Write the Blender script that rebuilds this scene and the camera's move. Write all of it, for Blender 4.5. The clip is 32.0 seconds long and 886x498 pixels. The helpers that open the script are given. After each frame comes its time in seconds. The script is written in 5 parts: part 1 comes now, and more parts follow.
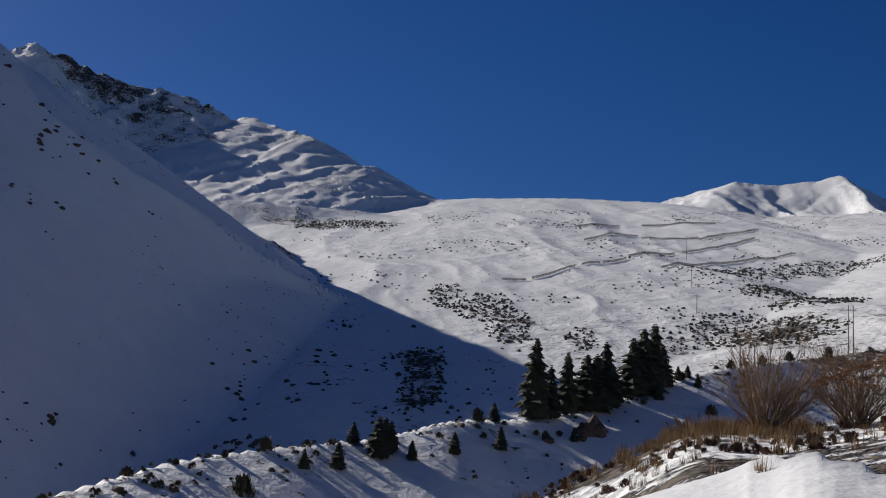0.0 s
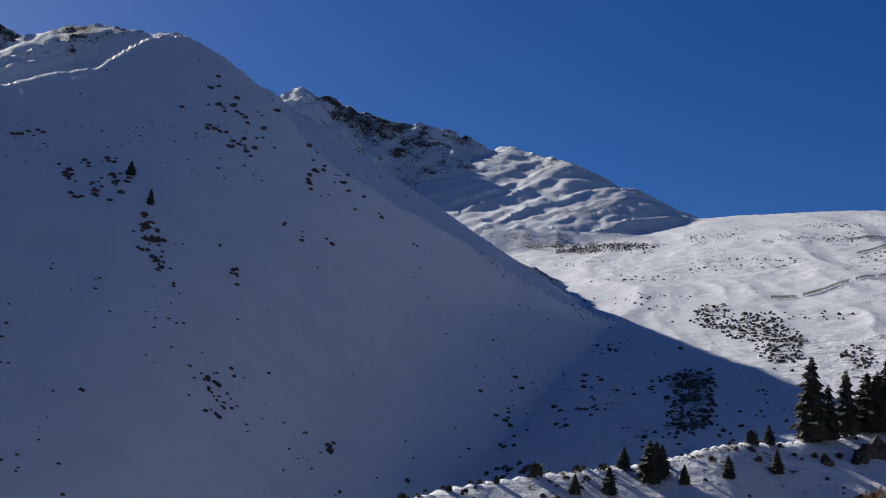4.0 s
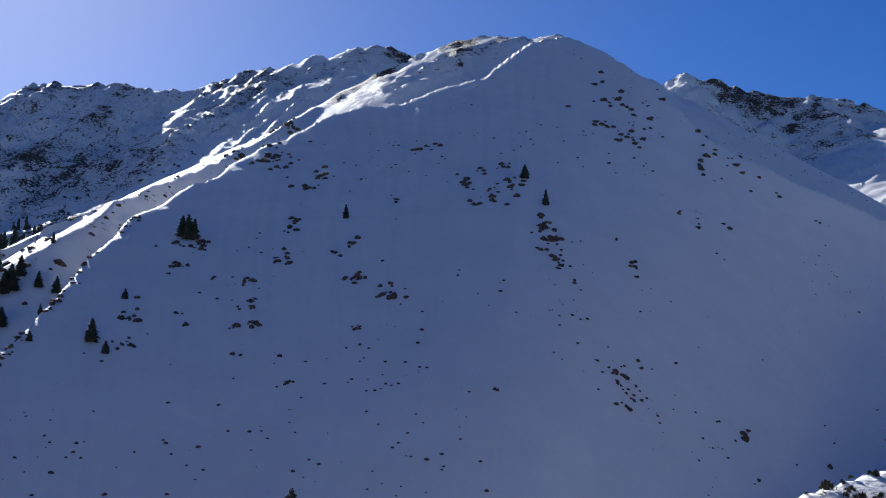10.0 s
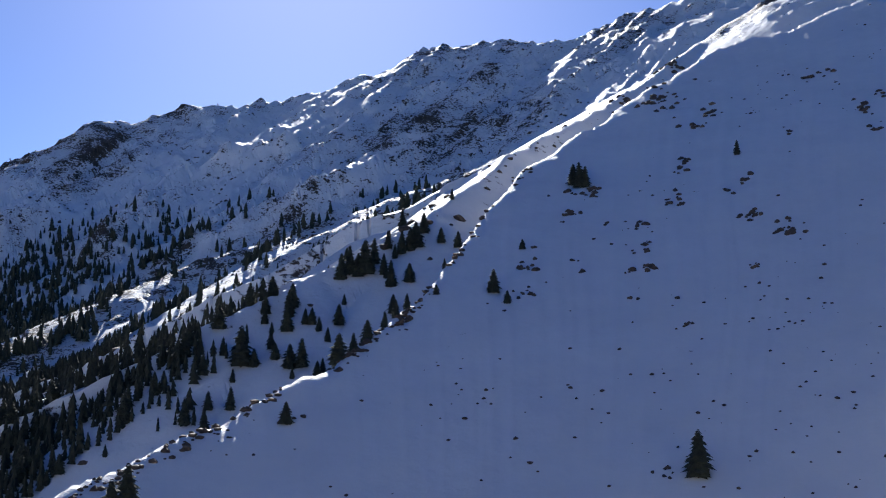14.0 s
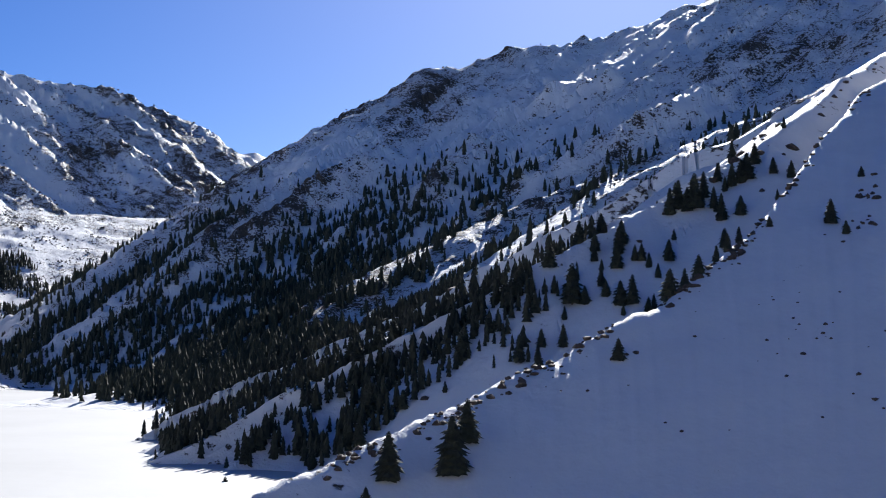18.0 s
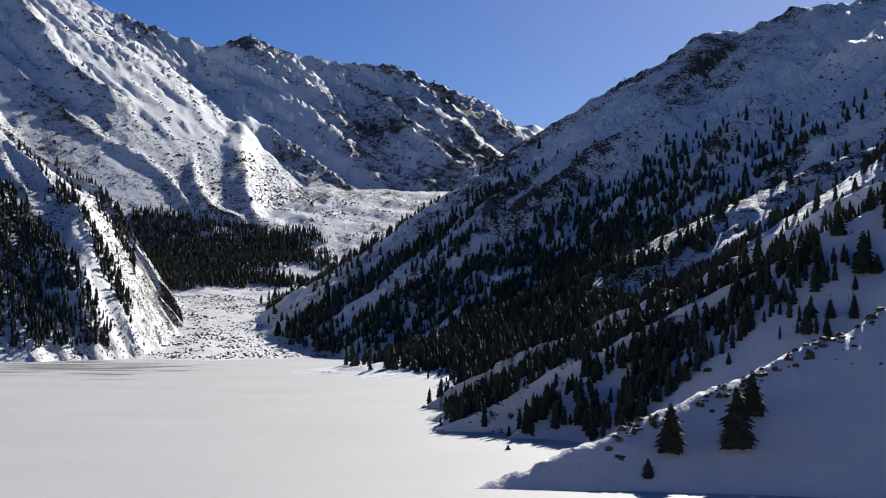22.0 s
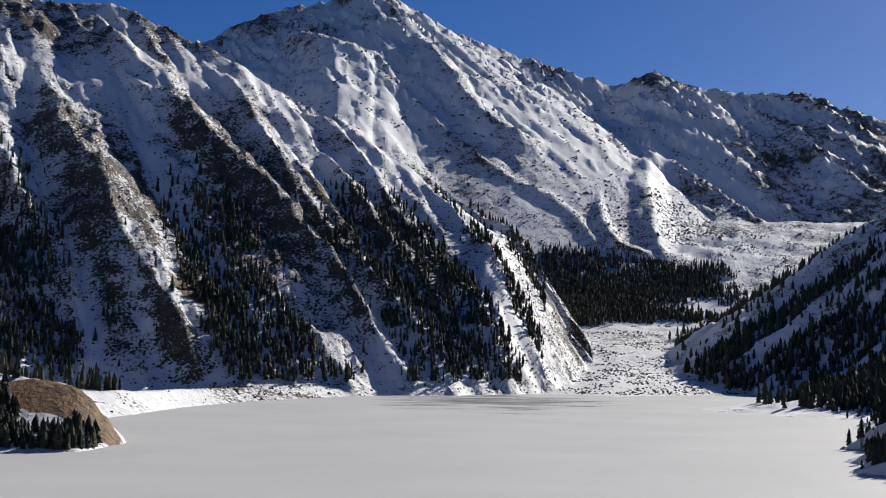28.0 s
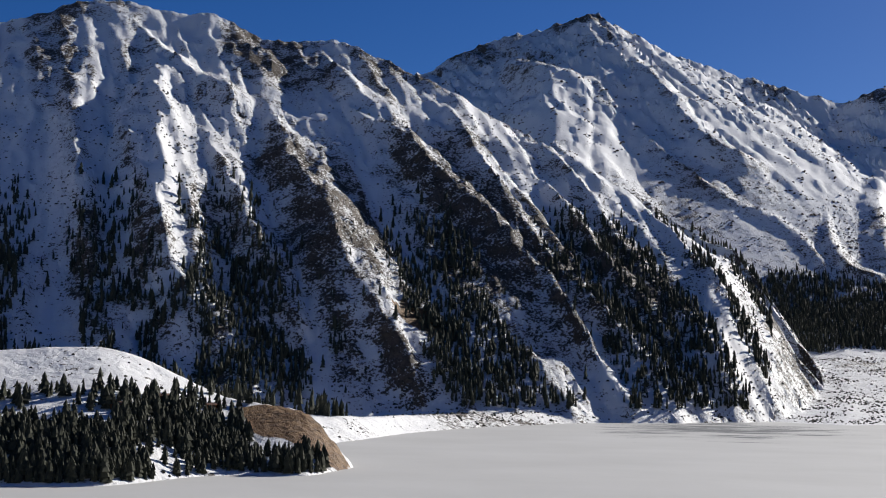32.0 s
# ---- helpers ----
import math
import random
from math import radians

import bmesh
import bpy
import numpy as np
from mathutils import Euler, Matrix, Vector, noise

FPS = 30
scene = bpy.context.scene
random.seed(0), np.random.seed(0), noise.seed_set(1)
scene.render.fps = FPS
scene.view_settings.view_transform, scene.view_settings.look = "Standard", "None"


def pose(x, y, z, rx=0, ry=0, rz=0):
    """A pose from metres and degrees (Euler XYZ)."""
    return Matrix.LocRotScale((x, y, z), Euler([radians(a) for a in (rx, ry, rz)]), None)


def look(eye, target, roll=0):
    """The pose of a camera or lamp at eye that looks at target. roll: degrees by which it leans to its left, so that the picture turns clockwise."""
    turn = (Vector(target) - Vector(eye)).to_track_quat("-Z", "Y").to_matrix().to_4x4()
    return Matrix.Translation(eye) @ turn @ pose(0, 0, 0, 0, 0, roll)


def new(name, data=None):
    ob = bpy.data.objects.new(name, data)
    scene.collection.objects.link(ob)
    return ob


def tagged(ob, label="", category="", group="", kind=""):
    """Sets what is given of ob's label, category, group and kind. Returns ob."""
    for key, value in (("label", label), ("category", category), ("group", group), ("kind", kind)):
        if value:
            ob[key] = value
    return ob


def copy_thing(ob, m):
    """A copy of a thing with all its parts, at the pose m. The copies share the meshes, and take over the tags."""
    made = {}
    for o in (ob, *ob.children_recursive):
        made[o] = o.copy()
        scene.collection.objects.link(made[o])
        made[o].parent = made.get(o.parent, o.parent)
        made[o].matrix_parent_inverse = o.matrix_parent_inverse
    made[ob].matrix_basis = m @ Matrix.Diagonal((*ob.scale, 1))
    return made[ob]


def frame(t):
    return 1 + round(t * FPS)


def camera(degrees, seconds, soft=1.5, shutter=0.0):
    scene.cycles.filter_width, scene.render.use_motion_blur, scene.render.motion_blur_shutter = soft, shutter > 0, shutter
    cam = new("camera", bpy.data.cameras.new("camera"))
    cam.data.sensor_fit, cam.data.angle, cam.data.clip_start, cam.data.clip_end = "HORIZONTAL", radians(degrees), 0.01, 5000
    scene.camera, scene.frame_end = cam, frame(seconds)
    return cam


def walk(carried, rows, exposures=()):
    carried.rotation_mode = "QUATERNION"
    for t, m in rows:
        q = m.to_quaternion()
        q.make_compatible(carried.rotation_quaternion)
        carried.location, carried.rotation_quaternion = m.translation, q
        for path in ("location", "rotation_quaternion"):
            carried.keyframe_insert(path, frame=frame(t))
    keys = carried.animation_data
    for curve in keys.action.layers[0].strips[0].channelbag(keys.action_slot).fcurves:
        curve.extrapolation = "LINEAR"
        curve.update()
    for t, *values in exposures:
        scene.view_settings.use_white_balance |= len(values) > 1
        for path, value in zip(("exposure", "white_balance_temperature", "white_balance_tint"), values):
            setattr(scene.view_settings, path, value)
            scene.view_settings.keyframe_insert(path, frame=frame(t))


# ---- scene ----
cam = camera(37.14, 32.0, soft=1.1)
EYE = 36.0      # above the lake's ice, which lies at z = 0
# seconds and the turn of a camera that stands on a tripod and pans to its left
ROWS = [
    (0.0, 100.75, -2.92, -0.17),
    (0.5, 100.83, -2.97, 1.13),
    (1.0, 100.92, -3.04, 2.56),
    (1.5, 101.00, -3.07, 4.05),
    (2.0, 101.08, -3.05, 5.58),
    (2.5, 101.13, -3.05, 7.00),
    (3.0, 101.16, -2.98, 8.55),
    (3.5, 101.21, -2.86, 9.97),
    (5.5, 101.30, -2.52, 16.02),
    (6.0, 101.30, -2.44, 17.55),
    (6.5, 101.33, -2.31, 19.08),
    (7.0, 101.31, -2.23, 20.58),
    (7.5, 101.25, -2.13, 22.04),
    (8.0, 101.11, -1.98, 23.47),
    (8.5, 100.92, -1.84, 24.86),
    (9.0, 100.70, -1.69, 26.22),
    (9.5, 100.47, -1.48, 27.59),
    (10.0, 100.28, -1.26, 29.13),
    (10.5, 100.03, -1.00, 30.75),
    (11.0, 99.76, -0.88, 32.73),
    (11.5, 99.43, -0.85, 35.05),
    (12.0, 99.10, -0.83, 37.36),
    (12.5, 98.73, -0.79, 39.62),
    (13.0, 98.34, -0.66, 41.91),
    (13.5, 97.95, -0.47, 44.17),
    (14.0, 97.59, -0.36, 46.41),
    (14.5, 97.22, -0.29, 48.55),
    (16.5, 95.86, 0.11, 55.66),
    (17.0, 95.51, 0.04, 57.35),
    (17.5, 95.15, -0.01, 59.03),
    (18.0, 94.80, -0.08, 60.71),
    (18.5, 94.49, -0.15, 62.40),
    (19.0, 94.23, -0.21, 64.06),
    (19.5, 94.02, -0.24, 65.65),
    (20.0, 93.86, -0.26, 67.16),
    (20.5, 93.74, -0.26, 68.62),
    (21.0, 93.66, -0.26, 70.01),
    (21.5, 93.59, -0.28, 71.39),
    (22.0, 93.49, -0.29, 72.81),
    (22.5, 93.41, -0.30, 74.37),
    (23.0, 93.43, -0.30, 75.97),
    (23.5, 93.58, -0.38, 77.58),
    (24.0, 93.83, -0.48, 79.22),
    (24.5, 94.09, -0.60, 80.83),
    (25.0, 94.34, -0.62, 82.48),
    (25.5, 94.57, -0.72, 84.10),
    (27.5, 94.91, -0.67, 89.29),
    (28.0, 94.91, -0.63, 90.39),
    (28.5, 95.03, -0.64, 91.54),
    (29.0, 95.17, -0.65, 92.73),
    (29.5, 95.32, -0.67, 93.92),
    (30.0, 95.46, -0.66, 95.12),
    (30.5, 95.61, -0.69, 96.32),
    (31.0, 95.75, -0.70, 97.53),
    (31.5, 95.87, -0.70, 98.74),
    (32.0, 95.95, -0.75, 99.95),
]
# seconds, stops, kelvin and tint: the camera opens up, and its picture cools, as it turns towards the sun
EXPOSURES = [(0.0, 0.05, 6450, 10), (5.0, 0.42, 6150, 10), (9.0, 0.74, 5950, 10), (13.0, 1.1, 6000, 10), (20.0, 0.95, 6050, 10), (22.0, 0.55, 6250, 10), (24.0, 0.33, 6350, 10), (32.0, 0.4, 6350, 10)]
walk(cam, [(t, pose(0, 0, EYE, rx, ry, rz)) for t, rx, ry, rz in ROWS], EXPOSURES)

# ---- world and sun ----
SUN_AZ, SUN_EL = 52.0, 27.2          # degrees to the left of +y, and above the horizon
world = bpy.data.worlds.new("world")
scene.world = world
world.use_nodes = True
wn, wl = world.node_tree.nodes, world.node_tree.links
sky = wn.new("ShaderNodeTexSky")
sky.sky_type, sky.sun_disc = "NISHITA", False
sky.sun_elevation, sky.sun_rotation = radians(SUN_EL), radians(-SUN_AZ)
sky.altitude, sky.air_density, sky.dust_density, sky.ozone_density = 2500, 0.9, 1.8, 3.5
deep = wn.new("ShaderNodeHueSaturation")     # thin dry air: a deeper blue
deep.inputs["Hue"].default_value, deep.inputs["Saturation"].default_value = 0.513, 1.30
wl.new(sky.outputs[0], deep.inputs["Color"])
wl.new(deep.outputs[0], wn["Background"].inputs[0])
wn["Background"].inputs[1].default_value = 0.050
sun = new("sun", bpy.data.lights.new("sun", "SUN"))
sun.data.energy, sun.data.angle, sun.data.color = 5.0, radians(0.5), (1.0, 0.95, 0.87)
sa, se = radians(SUN_AZ), radians(SUN_EL)
TO_SUN = Vector((-math.sin(sa) * math.cos(se), math.cos(sa) * math.cos(se), math.sin(se)))
sun.matrix_world = look(TO_SUN * 100, (0, 0, 0))


# ---- noise on arrays ----
def lattice(ix, iy, seed):
    h = (ix * 374761393 + iy * 668265263 + seed * 1442695041) & 0xFFFFFFFF
    h = ((h ^ (h >> 13)) * 1274126177) & 0xFFFFFFFF
    return ((h ^ (h >> 16)) & 0xFFFF) / 32767.5 - 1.0


def vnoise(x, y, seed=0):
    ix, iy = np.floor(x).astype(np.int64), np.floor(y).astype(np.int64)
    fx, fy = x - ix, y - iy
    fx, fy = fx * fx * fx * (fx * (fx * 6 - 15) + 10), fy * fy * fy * (fy * (fy * 6 - 15) + 10)
    a, b = lattice(ix, iy, seed), lattice(ix + 1, iy, seed)
    c, d = lattice(ix, iy + 1, seed), lattice(ix + 1, iy + 1, seed)
    return (a + (b - a) * fx) * (1 - fy) + (c + (d - c) * fx) * fy


def fbm(x, y, octaves=4, seed=0, ridged=False):
    total, amp, norm = 0.0, 1.0, 0.0
    for o in range(octaves):
        n = vnoise(x, y, seed + o * 17)
        total = total + amp * ((1 - 2 * np.abs(n)) if ridged else n)
        norm += amp
        x, y, amp = x * 2.03 + 11.3, y * 2.03 - 7.7, amp * 0.5
    return total / norm


# ---- the lie of the land ----
# Each ridge: crest rows of (bearing in degrees left of +y, distance in m, height in m above the ice), slope of the
# flank towards the lookout, of the far flank and of the two ends, rib height and spacing, the way the ribs run down, roughness,
# and how bare of snow it is: everywhere, on its ribs, along its crest.
def ridge(crest, near, far, end=0.8, rib=0.0, gap=100.0, fall=(0.1, -1.0), rough=0.0, bare=(0.05, 0.1, 0.1), reach=9e9, polar=False, bound=(-999.0, 0.0), side=(999.0, 0.0), top=9e9):
    xyz = np.array([(-math.sin(radians(a)) * d, math.cos(radians(a)) * d, h) for a, d, h in crest])
    return dict(xyz=xyz, near=near, far=far, end=end, rib=rib, gap=gap, fall=fall, rough=rough, bare=bare, reach=reach, polar=polar, bound=bound, side=side, top=top, rows=sorted(crest))


RIDGES = {
    "home_knoll": ridge([(180, 90, 39), (180, 30, 35.5), (180, 0.2, 34.4), (0, 0.2, 34.35)], 0.42, 0.42, 0.42, bare=(0, 0, 0)),
    "near_mound": ridge([(-13, 22, 36.9), (-15.5, 20, 37.0), (-18.4, 18, 36.65), (-30, 14, 36.4), (-60, 10, 36), (-120, 9, 35.5)], 0.16, 0.3, 0.35, bare=(0, 0, 0), reach=12, polar=True),
    "bush_hummock": ridge([(3, 50, 31), (0, 48, 33.8), (-3.7, 45, 36.1), (-7.7, 45, 37.6), (-10.7, 45, 38.7), (-14, 47, 38.9), (-20, 50, 40), (-45, 60, 44), (-100, 150, 62)],
                          0.13, 0.35, 0.6, rough=0.35, bare=(0.40, 0, 0.08), reach=28, polar=True),
    "spruce_bank": ridge([(24, 200, 7.2), (21, 208, 21.5), (17, 222, 32.3), (11.5, 240, 40.1), (6.8, 258, 44.6), (2.5, 280, 48.2), (-0.4, 300, 54.1), (-3, 317, 55.5), (-6, 342, 60.0), (-8.6, 368, 68.3), (-11.2, 398, 77.5), (-17, 470, 92.1), (-45, 600, 148.0)],
                         0.40, 0.45, 0.7, rough=0.2, bare=(0.24, 0.0, 0.22), reach=150, polar=True),
    "shade_mountain": ridge([(-1.5, 1260, 200), (1.4, 1220, 221), (3.9, 1190, 226), (6.9, 1150, 241), (11.5, 1080, 275), (15, 1030, 294), (17.6, 1000, 311), (20.3, 960, 340), (22.3, 945, 357), (24.2, 945, 371), (27.7, 1000, 391), (29.5, 1010, 385), (32.5, 1000, 356),
                             (35.1, 970, 318)],
                            0.68, 0.62, 0.62, rib=4, gap=55, fall=(0.6, -0.8), rough=7, bare=(0.05, 0.2, 0.34), top=110),
    "lit_rim": ridge([(35.1, 950, 314), (39.4, 800, 230), (43.6, 610, 162), (46.8, 520, 121), (51.9, 490, 92.5), (56, 470, 71.5), (60.4, 480, 51.7), (66, 465, 24), (70.3, 440, 0)],
                     0.74, 0.50, 0.6, rib=7, gap=48, fall=(0.25, -0.97), rough=4.0, bare=(0.02, 0.06, 0.14)),
    "hill_shoulder": ridge([(13, 1650, 380), (10, 1680, 400), (5, 1700, 404), (1.3, 1700, 396), (-2, 1690, 388), (-4.3, 1680, 384), (-6, 1700, 372)],
                           0.46, 0.45, 0.6, rib=10, gap=130, rough=3, bare=(0.2, 0.1, 0.0)),
    "rock_wall": ridge([(26, 2500, 780), (20.1, 2450, 804), (18.7, 2450, 830), (16.8, 2450, 794), (12.9, 2420, 757), (10.3, 2400, 716), (9.1, 2380, 710)],
                       0.80, 0.7, 0.9, rib=30, gap=110, fall=(-0.42, -0.9), rough=26, bare=(0.08, 0.2, 0.2)),
    "wall_spur": ridge([(9.6, 2390, 712), (9.1, 2370, 707), (7.8, 2290, 668), (6.6, 2200, 635), (5.2, 2080, 546), (3.1, 1950, 460), (0.5, 1850, 400)], 0.50, 1.1, 0.9, rib=5, gap=60, fall=(-0.45, -0.89), rough=10, bare=(0.06, 0.12, 0.14)),
    "wall_rib": ridge([(13.4, 2400, 745), (11.6, 2290, 672), (10.2, 2180, 592), (9.0, 2080, 505)], 0.62, 0.74, 0.7, rib=12, gap=70, fall=(-0.87, -0.5), rough=14, bare=(0.14, 0.2, 0.14)),
    "road_hill": ridge([(8, 2000, 440), (3, 2000, 482), (-0.9, 2000, 498), (-4.9, 1950, 492), (-9.4, 1900, 477), (-14, 1850, 446), (-25, 1700, 420), (-50, 1500, 400)],
                       0.29, 0.4, 0.4, rib=8, gap=190, rough=1.6, bare=(0.14, 0.04, 0), side=(6.0, 0.35)),
    "white_peak": ridge([(-7, 2700, 600), (-9.4, 2650, 655), (-12.3, 2600, 683), (-14.2, 2600, 675), (-16.7, 2600, 690), (-18.6, 2600, 636), (-24, 2600, 600)],
                        0.5, 0.6, 0.6, rib=34, gap=150, rough=7, bare=(0.1, 0.1, 0.0)),
    "forest_ridge": ridge([(30, 2000, 700), (32.5, 2000, 725), (37.5, 2050, 692), (41.1, 2080, 652), (44.2, 2100, 663), (47.4, 2150, 663), (48.7, 2180, 632), (51.4, 2220, 612), (53.6, 2250, 594), (56.9, 2280, 588), (60.1, 2300, 552), (61.6, 2300, 550),
                           (64.1, 2300, 478), (68, 2250, 392), (71.7, 2200, 270), (73.1, 2150, 217), (77.6, 2050, 130), (80.9, 1950, 10)],
                          0.66, 0.7, 0.8, rib=20, gap=120, fall=(0.25, -0.97), rough=20, bare=(0.15, 0.2, 0.24)),
    "forest_apron": ridge([(38, 1550, 420), (45, 1500, 330), (52, 1480, 262), (58, 1450, 200), (63, 1400, 140), (68, 1330, 75), (72, 1250, 22), (75, 1200, -8)],
                          0.50, 0.5, 0.6, rib=26, gap=120, fall=(0.25, -0.97), rough=8, bare=(0.16, 0.2, 0.1)),
    "low_apron": ridge([(52, 1080, 118), (58, 1010, 84), (63, 945, 54), (67, 900, 32), (70, 860, 16), (72.0, 835, 6), (73.2, 822, 1.5), (73.9, 815, -5)],
                       0.42, 0.5, 0.5, rib=10, gap=60, fall=(0.25, -0.97), rough=3, bare=(0.12, 0.15, 0.1)),
    "toe_apron": ridge([(60, 720, 56), (64, 670, 36), (67.0, 615, 18), (69.3, 570, 6), (70.6, 545, -4)],
                       0.4, 0.34, 0.4, rib=4, gap=40, fall=(0.25, -0.97), rough=2.0, bare=(0.12, 0.15, 0.1)),
    "shore_fan": ridge([(66, 1200, 60), (70, 1130, 22), (73, 1080, 8), (75, 1060, -4)], 0.12, 0.3, 0.3, rib=3, gap=60, fall=(0.25, -0.97), rough=1.5, bare=(0.1, 0.1, 0.0)),
    "far_peak": ridge([(66, 4750, 688), (69, 4750, 780), (71, 4750, 742)], 0.5, 0.6, 0.6, rib=20, gap=200, rough=8, bare=(0.05, 0.1, 0.1)),
    "head_wall": ridge([(66, 4140, 535), (69, 4140, 656), (71.7, 4198, 788), (75, 4255, 892), (79.1, 4312, 928), (81.2, 4312, 1002), (82.8, 4370, 965), (86.5, 4428, 1066), (89.8, 4428, 1145), (92, 4428, 1246), (93.5, 4428, 1314), (96, 4428, 1252),
                        (98.2, 4428, 1214), (101, 4428, 1101), (108, 4370, 1030), (125, 4255, 1030)],
                       0.635, 0.7, 0.7, rib=14, gap=130, fall=(0.88, 0.48), rough=28, bare=(0.17, 0.24, 0.28), top=1100),
    "ribbed_mountain": ridge([(90, 1490, -4), (89.3, 1530, 32), (88.6, 1570, 72), (88.1, 1620, 114), (87.7, 1680, 153), (87.9, 1740, 183), (89.1, 1800, 210), (90.3, 1860, 239), (91.8, 1920, 272), (93, 1960, 338), (94, 1990, 380), (95.6, 2020, 412), (97.2, 2050, 430), (99.7, 2120, 518), (102.7, 2180, 580), (105, 2220, 628), (108, 2240, 626), (110.2, 2260, 671), (112.2, 2270, 675), (114.3, 2280, 689),
                              (116.4, 2280, 677), (119.1, 2260, 628), (130, 2200, 640), (145, 2100, 600)],
                             0.70, 0.6, 0.9, rib=9, gap=60, fall=(0.88, 0.48), rough=13, bare=(0.22, 0.2, 0.17), bound=(87.5, 0.9)),
    "lake_terrace": ridge([(88, 1740, 3), (91, 1660, 6), (93.5, 1480, 9), (97.1, 1300, 10), (99.5, 1205, 11), (102, 1065, 12), (103.7, 945, 13), (106, 880, 16), (109, 800, 25), (114, 800, 36), (125, 800, 45)],
                          0.16, 0.03, 0.4, rough=2.0, bare=(0.34, 0, 0), polar=True),
    "moraine": ridge([(150, 620, 70), (126, 630, 50), (118.5, 630, 50), (116.1, 630, 52), (114.8, 630, 53), (113.8, 630, 51.8), (112.7, 630, 48), (111.5, 630, 41.4), (110.1, 625, 33), (108.2, 615, 27), (106.8, 605, 27), (105.4, 598, 22.5),
                      (104.8, 590, 17), (104.3, 588, 8), (103.9, 590, -4)], 0.34, 0.25, 0.9, rib=1.5, gap=40, rough=1.0, bare=(0.16, 0, 0), polar=True),
    # added hills behind the lookout, out of view; kept bare to bounce little light
    "unseen_hills": ridge([(-60, 900, 260), (-120, 700, 220), (-170, 800, 230), (165, 900, 200)], 0.4, 0.4, 0.6, rib=8, gap=150, rough=4, bare=(0.55, 0.1, 0.1)),
}


SPURS = {name: [] for name in RIDGES}


def spur(name, left, right, rows):
    """A spur that stands out from a ridge's flank: its rows down the slope of (bearing, distance, rise over the flank), and how
    steeply it drops away to either side, as seen from the lookout."""
    SPURS[name].append((left, right, np.array([(-math.sin(radians(a)) * d, math.cos(radians(a)) * d, h) for a, d, h in rows])))


spur("ribbed_mountain", 0.75, 0.75, [(113.25, 2210, 0), (112.27, 2035, 30), (112.17, 1890, 45), (112.34, 1755, 55), (112.26, 1640, 60), (112.02, 1550, 55), (111.59, 1485, 45), (110.82, 1430, 30), (109.24, 1410, 0)])
spur("ribbed_mountain", 0.7, 0.6, [(113.74, 2250, 0), (112.04, 2065, 25), (109.86, 1955, 35), (108.64, 1980, 0)])
spur("ribbed_mountain", 0.7, 0.55, [(111.63, 2005, 0), (110.63, 1855, 14), (109.49, 1725, 24), (108.48, 1620, 28), (107.72, 1560, 26), (106.31, 1445, 16), (105.66, 1405, 0)])
spur("ribbed_mountain", 0.75, 0.6, [(107.66, 1965, 0), (106.76, 1790, 32), (105.87, 1695, 42), (105.1, 1620, 46), (104.58, 1555, 46), (103.7, 1495, 42), (102.69, 1450, 35), (101.69, 1410, 26), (100.68, 1370, 8), (100.3, 1370, 0)])
spur("ribbed_mountain", 0.7, 0.6, [(105.53, 2175, 0), (104.28, 2050, 25), (103.14, 1970, 30), (101.74, 1865, 34), (100.23, 1790, 36), (99.1, 1750, 34), (97.46, 1695, 30), (95.97, 1635, 26), (94.23, 1540, 20), (93.0, 1500, 0)])
spur("ribbed_mountain", 0.75, 0.6, [(101.29, 2130, 0), (99.77, 2000, 22), (98.12, 1855, 30), (96.73, 1740, 32), (95.23, 1665, 28), (93.26, 1600, 22), (91.06, 1545, 0)])
spur("ribbed_mountain", 0.8, 0.55, [(96.26, 1955, 0), (94.76, 1840, 18), (93.27, 1720, 24), (91.31, 1645, 22), (89.86, 1590, 0)])
spur("ribbed_mountain", 0.7, 0.6, [(108.95, 2180, 0), (107.85, 2135, 16), (107.46, 2095, 14), (107.2, 2075, 0)])
spur("ribbed_mountain", 0.7, 0.6, [(115.74, 2105, 0), (115.87, 1895, 25), (115.78, 1755, 30), (115.42, 1590, 25), (114.83, 1475, 0)])
spur("forest_ridge", 0.6, 0.6, [(45.22, 1890, 0), (47.83, 1760, 22), (49.76, 1660, 28), (52.19, 1610, 28), (54.4, 1630, 26), (56.62, 1615, 22), (58.84, 1650, 0)])
spur("forest_ridge", 0.6, 0.6, [(51.43, 1990, 0), (53.39, 1875, 20), (55.36, 1910, 24), (57.84, 1930, 26), (59.58, 1835, 28), (61.07, 1745, 26), (63.04, 1905, 0)])
spur("forest_ridge", 0.6, 0.6, [(61.32, 2140, 0), (63.79, 1980, 20), (66.73, 1905, 26), (69.38, 1830, 26), (72.45, 1795, 22), (75.43, 1795, 0)])
spur("forest_ridge", 0.6, 0.6, [(62.3, 1865, 0), (64.76, 1770, 20), (67.67, 1720, 22), (70.28, 1620, 18), (72.62, 1645, 0)])
spur("shade_mountain", 0.7, 0.55, [(27.36, 988, 0), (28.87, 950, 8), (30.36, 934, 11), (31.83, 918, 9), (33.05, 946, 0)])
spur("shade_mountain", 0.7, 0.55, [(27.83, 950, 0), (29.84, 916, 8), (31.32, 904, 9), (32.77, 906, 0)])
spur("shade_mountain", 0.7, 0.55, [(24.02, 756, 0), (25.79, 704, 8), (27.05, 678, 9), (28.29, 662, 7), (29.04, 678, 0)])
spur("head_wall", 0.75, 0.5, [(97.56, 4340, 0), (95.55, 3725, 86), (94.29, 1940, 158), (93.29, 1815, 201), (92.05, 1710, 215), (90.33, 1660, 201), (88.64, 1645, 158), (87.2, 1725, 86), (86.02, 2770, 0)])
